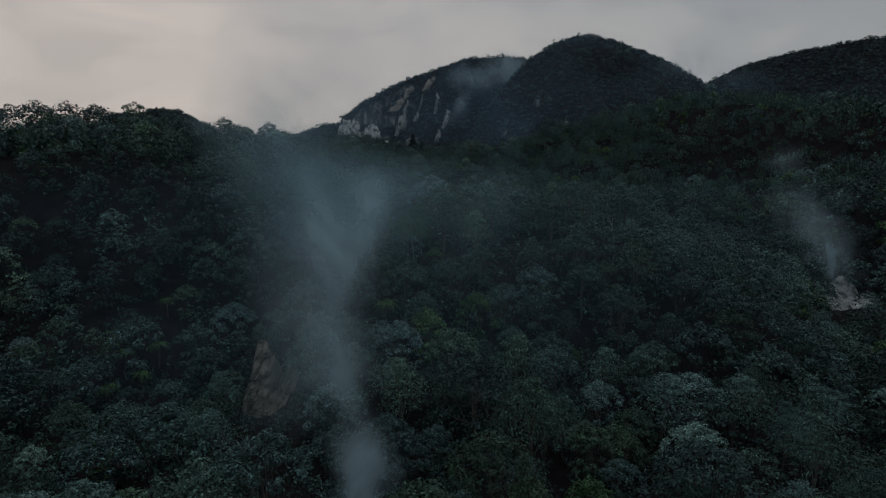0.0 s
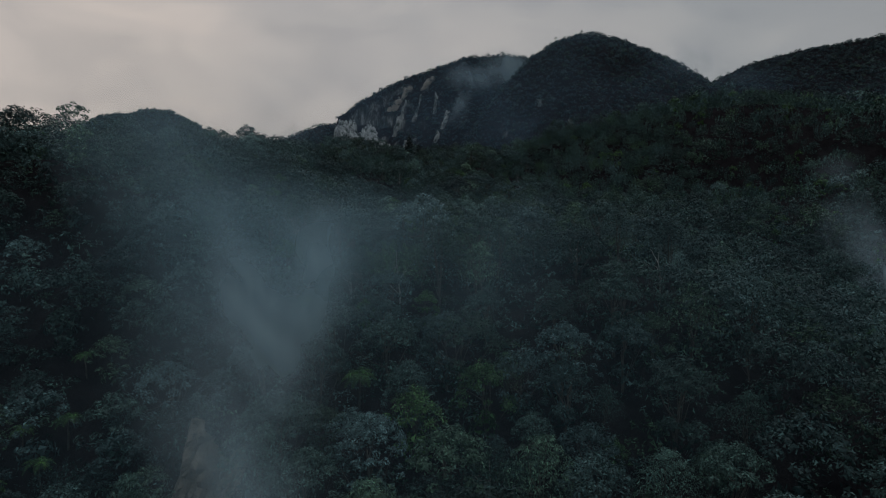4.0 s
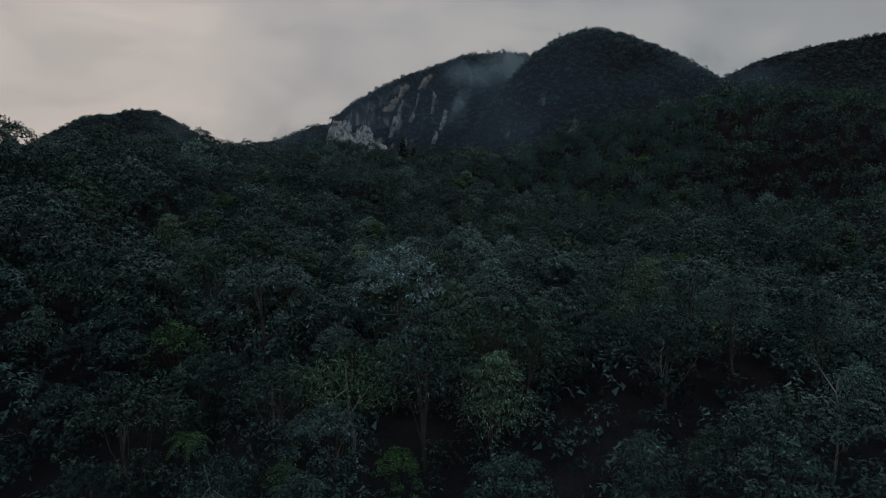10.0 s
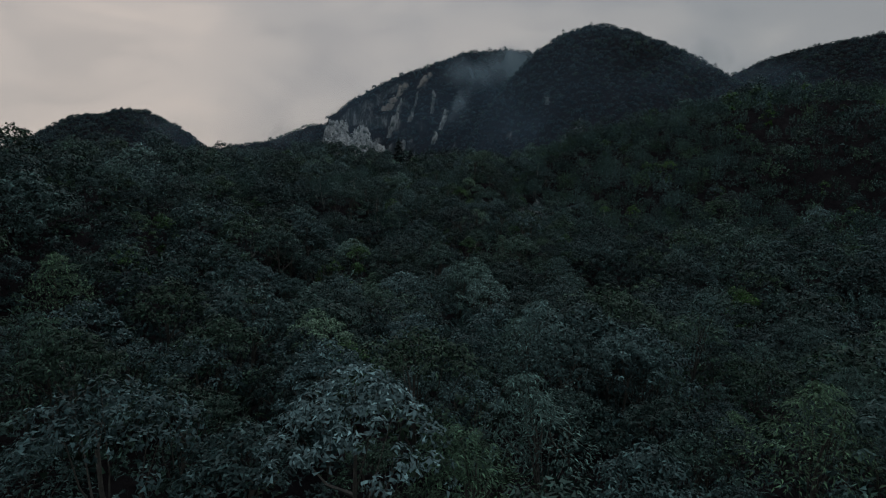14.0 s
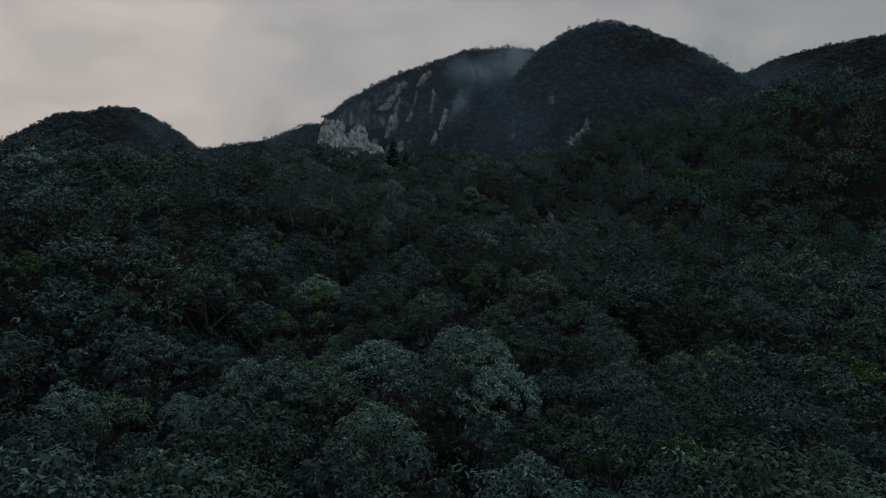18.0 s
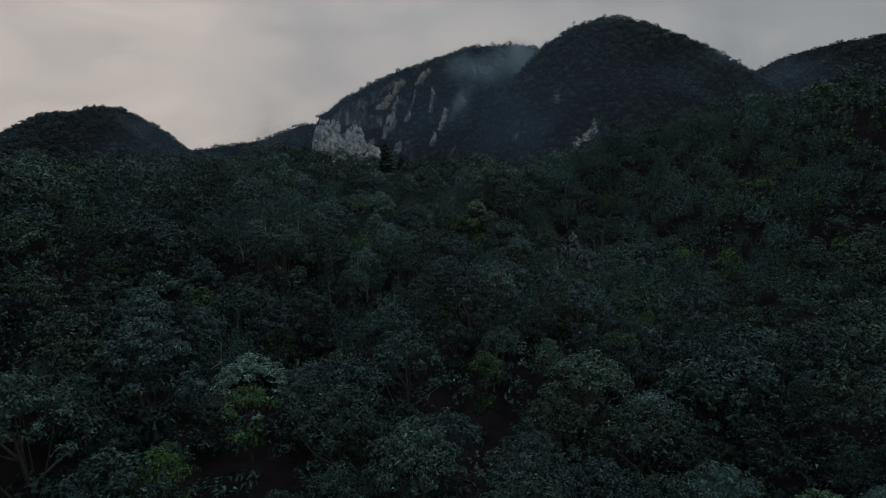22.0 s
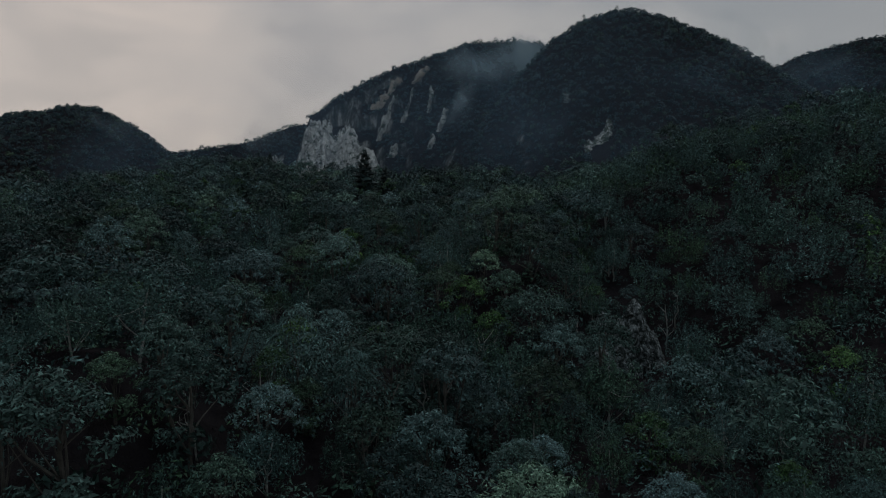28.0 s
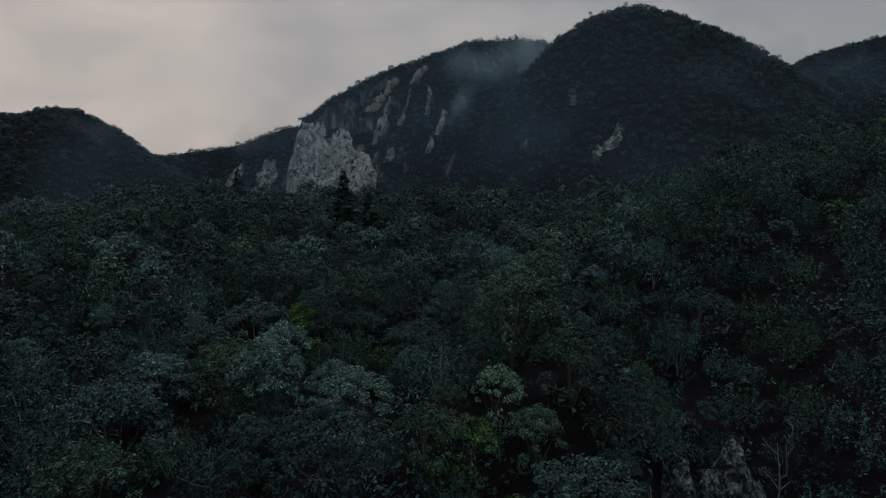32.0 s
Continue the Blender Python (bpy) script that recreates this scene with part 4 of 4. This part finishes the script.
def scar(name, label, top, foot, w0, w1, mat, seed, y0=1040.0, y1=1250.0, rows=26, cols=9, group="pale scars on the mountain"):
    """A bare streak down the face: ragged edges, ribbed surface, following the slope."""
    verts = []
    for i in range(rows):
        f = i / (rows - 1)
        z = top[1] + (foot[1] - top[1]) * f
        xc = top[0] + (foot[0] - top[0]) * f + 1.5 * float(vnoise(f * 10 + seed, 0.0, 2.0, seed))
        half = (w0 + (w1 - w0) * f) * 0.5 * (0.72 + 0.28 * math.sin(math.pi * min(1, 0.1 + f * 0.9)) ** 0.5) * (1 + 0.4 * float(vnoise(f * 12, seed * 3.0, 2.2, seed)))
        for j in range(cols):
            g = j / (cols - 1) * 2 - 1
            x = xc + g * half + 1.2 * float(vnoise(i * 1.0, j * 2.3 + seed, 1.5, seed))
            y = front_y(x, z, y0, y1)
            verts.append((x, y - 3.2 + 3.4 * g * g + 1.3 * float(vnoise(x, z * 0.4, 4, seed)), z + 0.4 + (1 - f) * 7 * float(vnoise(x, 0.0, 3.0, seed))))
    ob = new(name, mesh_from(name, np.array(verts), grid_faces(rows, cols), mat, smooth=False))
    return tagged(ob, label, "rock face", group)


CLIFF = cliff_material("white_cliff_rock", (0.07, 0.07, 0.068), (0.30, 0.295, 0.28), (0.56, 0.545, 0.51), 0.54, 0.7)
STREAKED = cliff_material("streaked_rock", (0.05, 0.05, 0.048), (0.20, 0.195, 0.18), (0.44, 0.43, 0.40), 0.54)
SLIP = cliff_material("broken_white_slip", (0.05, 0.05, 0.048), (0.20, 0.20, 0.19), (0.52, 0.51, 0.48), 0.47, 0.4)
TAN = plain_material("tan_slip", (0.13, 0.105, 0.085), (0.36, 0.31, 0.26), 0.10, 0.95, 0.8, 0.6)
scar("rock_scar", "tan landslip scar high on the cliff", (-58, 244), (-95, 196), 16, 22, TAN, 1)
scar("rock_scar", "tan landslip scar high on the cliff", (-17, 262), (-38, 236), 15, 10, TAN, 2)
scar("rock_scar", "pale rock streak running down the cliff", (-62, 218), (-88, 150), 5, 15, STREAKED, 3)
scar("rock_scar", "pale rock streak running down the cliff", (-8, 230), (-15, 190), 13, 7, STREAKED, 4)
scar("rock_scar", "pale rock streak running down the cliff", (12, 196), (0, 162), 7, 13, STREAKED, 5)
scar("rock_scar", "small pale rock face low on the cliff", (-62, 142), (-66, 126), 8, 14, STREAKED, 6)
scar("rock_scar", "small pale rock face low on the cliff", (-6, 156), (-12, 138), 7, 12, STREAKED, 7)
scar("rock_scar", "pale rock streak running down the cliff", (-38, 228), (-52, 176), 4, 9, STREAKED, 8)


def cliff_face(name, label, xs, tops, foot, mat, seed, cols, rows):
    """A broad bare wall standing proud of the mountain front: buttresses, clefts and a ragged upper edge."""
    verts = []
    for x in np.linspace(xs[0], xs[-1], cols):
        top = float(np.interp(x, xs, tops)) + 5 * float(vnoise(x, 0.0, 9.0, seed)) + 3 * float(vnoise(x, 0.0, 3.1, seed + 1))
        for v in np.linspace(0, 1, rows):
            z = foot + (top - foot) * v
            cleft = abs(float(vnoise(x + 0.12 * z, z * 0.12, 7.0, seed))) + 0.5 * abs(float(vnoise(x - 0.1 * z, z * 0.3, 3.2, seed + 1)))
            y = front_y(x, z - 1.0)
            verts.append((x + 1.2 * float(vnoise(x, z, 4.0, seed + 2)), y - 10.0 + 6.5 * (1 - cleft) * 0.6 + 11 * v ** 3.5 + 1.2 * float(vnoise(x, z, 2.4, seed)), z))
    return tagged(new(name, mesh_from(name, np.array(verts), grid_faces(cols, rows), mat)), label, "rock face", "white cliffs")


cliff_face("white_cliff", "sheer white weathered rock wall at the mountain's western end", CLIFF_X, CLIFF_TOP, 84, CLIFF, 3, 90, 60)
scar("rock_scar", "white slip of broken rock low on the mountain", (186, 160), (168, 138), 10, 17, SLIP, 11, 850.0, 1000.0, group="slips on the mountain")
scar("rock_scar", "white slip of broken rock low on the mountain", (168, 146), (156, 130), 12, 6, SLIP, 12, 840.0, 1000.0, group="slips on the mountain")
scar("rock_scar", "weathered grey rocks in the mountain forest", (148, 196), (147, 186), 3, 5, ROCK_GREY, 13, 900.0, 1060.0, group="slips on the mountain")
scar("rock_scar", "pale cliff on the far ridge", (-318, 122), (-340, 84), 20, 26, STREAKED, 14, 1200.0, 1350.0, group="far cliffs")
scar("rock_scar", "pale cliff on the far ridge", (-272, 128), (-276, 84), 24, 34, STREAKED, 15, 1200.0, 1350.0, group="far cliffs")


def patch(name, label, cx, cy, reach, mat, seed):
    """Broken bare ground lying on the slope, with humps and a ragged rim."""
    n, m_ = 12, 26
    verts = []
    for i in range(n):
        for j in range(m_):
            a = 2 * math.pi * j / m_
            q = reach * i / (n - 1) * (0.8 + 0.35 * float(vnoise(3 * math.cos(a) + seed, 3 * math.sin(a), 1.1, seed)))
            px, py = cx + q * math.cos(a), cy + q * math.sin(a)
            verts.append((px, py, float(ground_z(px, py)) + 0.3 + 3.0 * abs(float(vnoise(px, py, 3.4, seed))) - 1.6 * (i / (n - 1)) ** 4))
    f = [(i * m_ + j, (i + 1) * m_ + j, (i + 1) * m_ + (j + 1) % m_, i * m_ + (j + 1) % m_) for i in range(n - 1) for j in range(m_)]
    return tagged(new(name, mesh_from(name, np.array(verts), np.array(f), mat)), label, "bare ground")


patch("steaming_ground", "white bare steaming ground in the gully", 152, 224, 13, SINTER, 4)
crag("steaming_bank", "white crumbling bank of steaming ground", "bare ground", (155, 229, float(ground_z(155, 229)) - 1), (9, 6, 9), SINTER, 6)
for k in range(14):
    a, q = k * 2.4, 3 + 9 * r.random()
    px, py = 152 + q * math.cos(a), 224 + q * math.sin(a)
    crag("boulder", "pale broken boulder on steaming ground", "rock", (px, py, float(ground_z(px, py)) + 0.2), (r.uniform(0.6, 1.4), 1.0, r.uniform(0.8, 1.8)), SINTER, 40 + k, "boulders on the steaming ground", r.uniform(0, 360), nu=10, nv=7)


# ---------------- steam, mist, low cloud and sheets for aerial haze ---


def veil(name, label, at, width, height, mat, bow=0.15, turn=0.0, lean=0.0, seed=0, group="", ripple=0.05, peak=0.5):
    """A bowed, rippled sheet of vapour, thinning out to nothing at its rim; peak: how far up it is densest."""
    nu, nv = 18, 14
    u, v = np.meshgrid(np.linspace(0, 1, nu), np.linspace(0, 1, nv), indexing="ij")
    dx, dz = (u - 0.5) * width, (v - 0.5) * height
    dy = bow * width * ((u - 0.5) ** 2 + 0.6 * (v - 0.5) ** 2) + ripple * width * (vnoise(dx + 90 * seed, dz, width * 0.3, seed) + 0.6 * vnoise(dx, dz + 50 * seed, width * 0.14, seed + 1))
    ob = new(name, mesh_from(name, np.stack([dx + lean * dz, dy, dz], -1).reshape(-1, 3), grid_faces(nu, nv), mat, np.stack([u, np.interp(v, (0, peak, 1), (0, 0.5, 1))], -1).reshape(-1, 2), smooth=True))
    ob.matrix_basis = pose(*at, 0, 0, turn)
    return tagged(ob, label, "steam" if "steam" in name else "mist", group, "stuff")


STEAM = vapour_material("steam", 0.62, 0.10, 0.3, 0.7, (1, 1, 0.6))
STEAM_THIN = vapour_material("thin_steam", 0.34, 0.045, 0.3, 0.7, (1, 1, 0.8), 3.0)
AIR_HAZE = vapour_material("aerial_haze", 0.09, 0.006, 0.3, 0.7, (1, 1, 1.5), 5.0, (0.42, 0.66, 0.90))
CAP = vapour_material("summit_cloud", 0.46, 0.02, 0.3, 0.7, (1, 1, 0.7), 8.0)
FUME = vapour_material("cliff_fumes", 0.5, 0.035, 0.3, 0.7, (1, 1, 0.6), 2.0)
for k, (at, w, h, lean, mat) in enumerate([
        ((-8.5, 65, 62), 11, 28, -0.15, STEAM), ((-12.5, 72, 76), 15, 34, -0.1, STEAM), ((-14, 82, 91), 19, 32, 0.15, STEAM),
        ((-18, 78, 84), 30, 50, 0.08, STEAM_THIN)]):
    veil("steam_plume", "pale drifting column of steam rising from the gully", at, w, h, mat, 0.2, 0, lean, k, "steam column")
for k, (at, w, h, lean, mat) in enumerate([((140, 216, 64), 26, 32, -0.5, STEAM), ((128, 212, 86), 40, 50, -0.35, STEAM_THIN)]):
    veil("steam_plume", "steam drifting off white bare ground in the gully", at, w, h, mat, 0.2, -20, lean, k + 5, "gully steam")
HAZE = vapour_material("drifting_haze", 0.42, 0.04, 0.28, 0.72, (1, 1, 0.8), 4.0, (0.50, 0.74, 0.85))
for k, (at, w, h) in enumerate([((-23, 86, 97), 42, 42), ((-7, 83, 92.5), 66, 26)]):
    veil("haze_sheet", "bluish haze drifting low away from the steam column", at, w, h, HAZE, 0.02, 0, 0, k + 11, "haze round the steam", 0.012, 0.72)
# tinted sheet added to brighten the darks, topped just below the camera's path
THIN_HAZE = vapour_material("thin_haze", 0.07, 0.012, 0.2, 0.8, (1, 1, 0.8), 9.0, (0.44, 0.72, 0.87))
veil("haze_sheet", "thin bluish haze sheet that lifts the dark tones across the gully", (-22, 87, 75), 230, 61, THIN_HAZE, 0.01, 0, 0, 15, "haze round the steam", 0.004, 0.8)
# sheets added for aerial haze, with the blue air light in their tint
veil("haze_sheet", "blue-tinted sheet standing in for aerial haze before the mountains", (60, 690, 150), 1500, 420, AIR_HAZE, 0.05, 0, 0, 3)
veil("haze_sheet", "blue-tinted sheet standing in for aerial haze before the mountains", (-60, 880, 170), 1700, 480, AIR_HAZE, 0.05, 0, 0, 4)
SHRED = vapour_material("cloud_shred", 0.16, 0.02, 0.3, 0.7, (1, 1, 0.7), 12.0, (0.62, 0.78, 0.86))
for k, (at, w, h, lean, mat) in enumerate([((95, 1116, 262), 230, 92, 0.4, CAP), ((480, 1060, 225), 420, 90, 0.0, AIR_HAZE), ((700, 1400, 285), 320, 84, 0.2, SHRED),
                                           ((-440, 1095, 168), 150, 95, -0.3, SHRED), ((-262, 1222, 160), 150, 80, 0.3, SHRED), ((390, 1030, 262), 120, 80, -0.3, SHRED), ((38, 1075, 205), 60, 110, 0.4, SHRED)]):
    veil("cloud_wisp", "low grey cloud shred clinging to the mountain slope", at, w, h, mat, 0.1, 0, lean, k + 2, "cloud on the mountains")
veil("cliff_steam", "steam rising from a fumarole on the cliff", (24, 1085, 196), 40, 90, FUME, 0.2, 0, 0.5, 6)
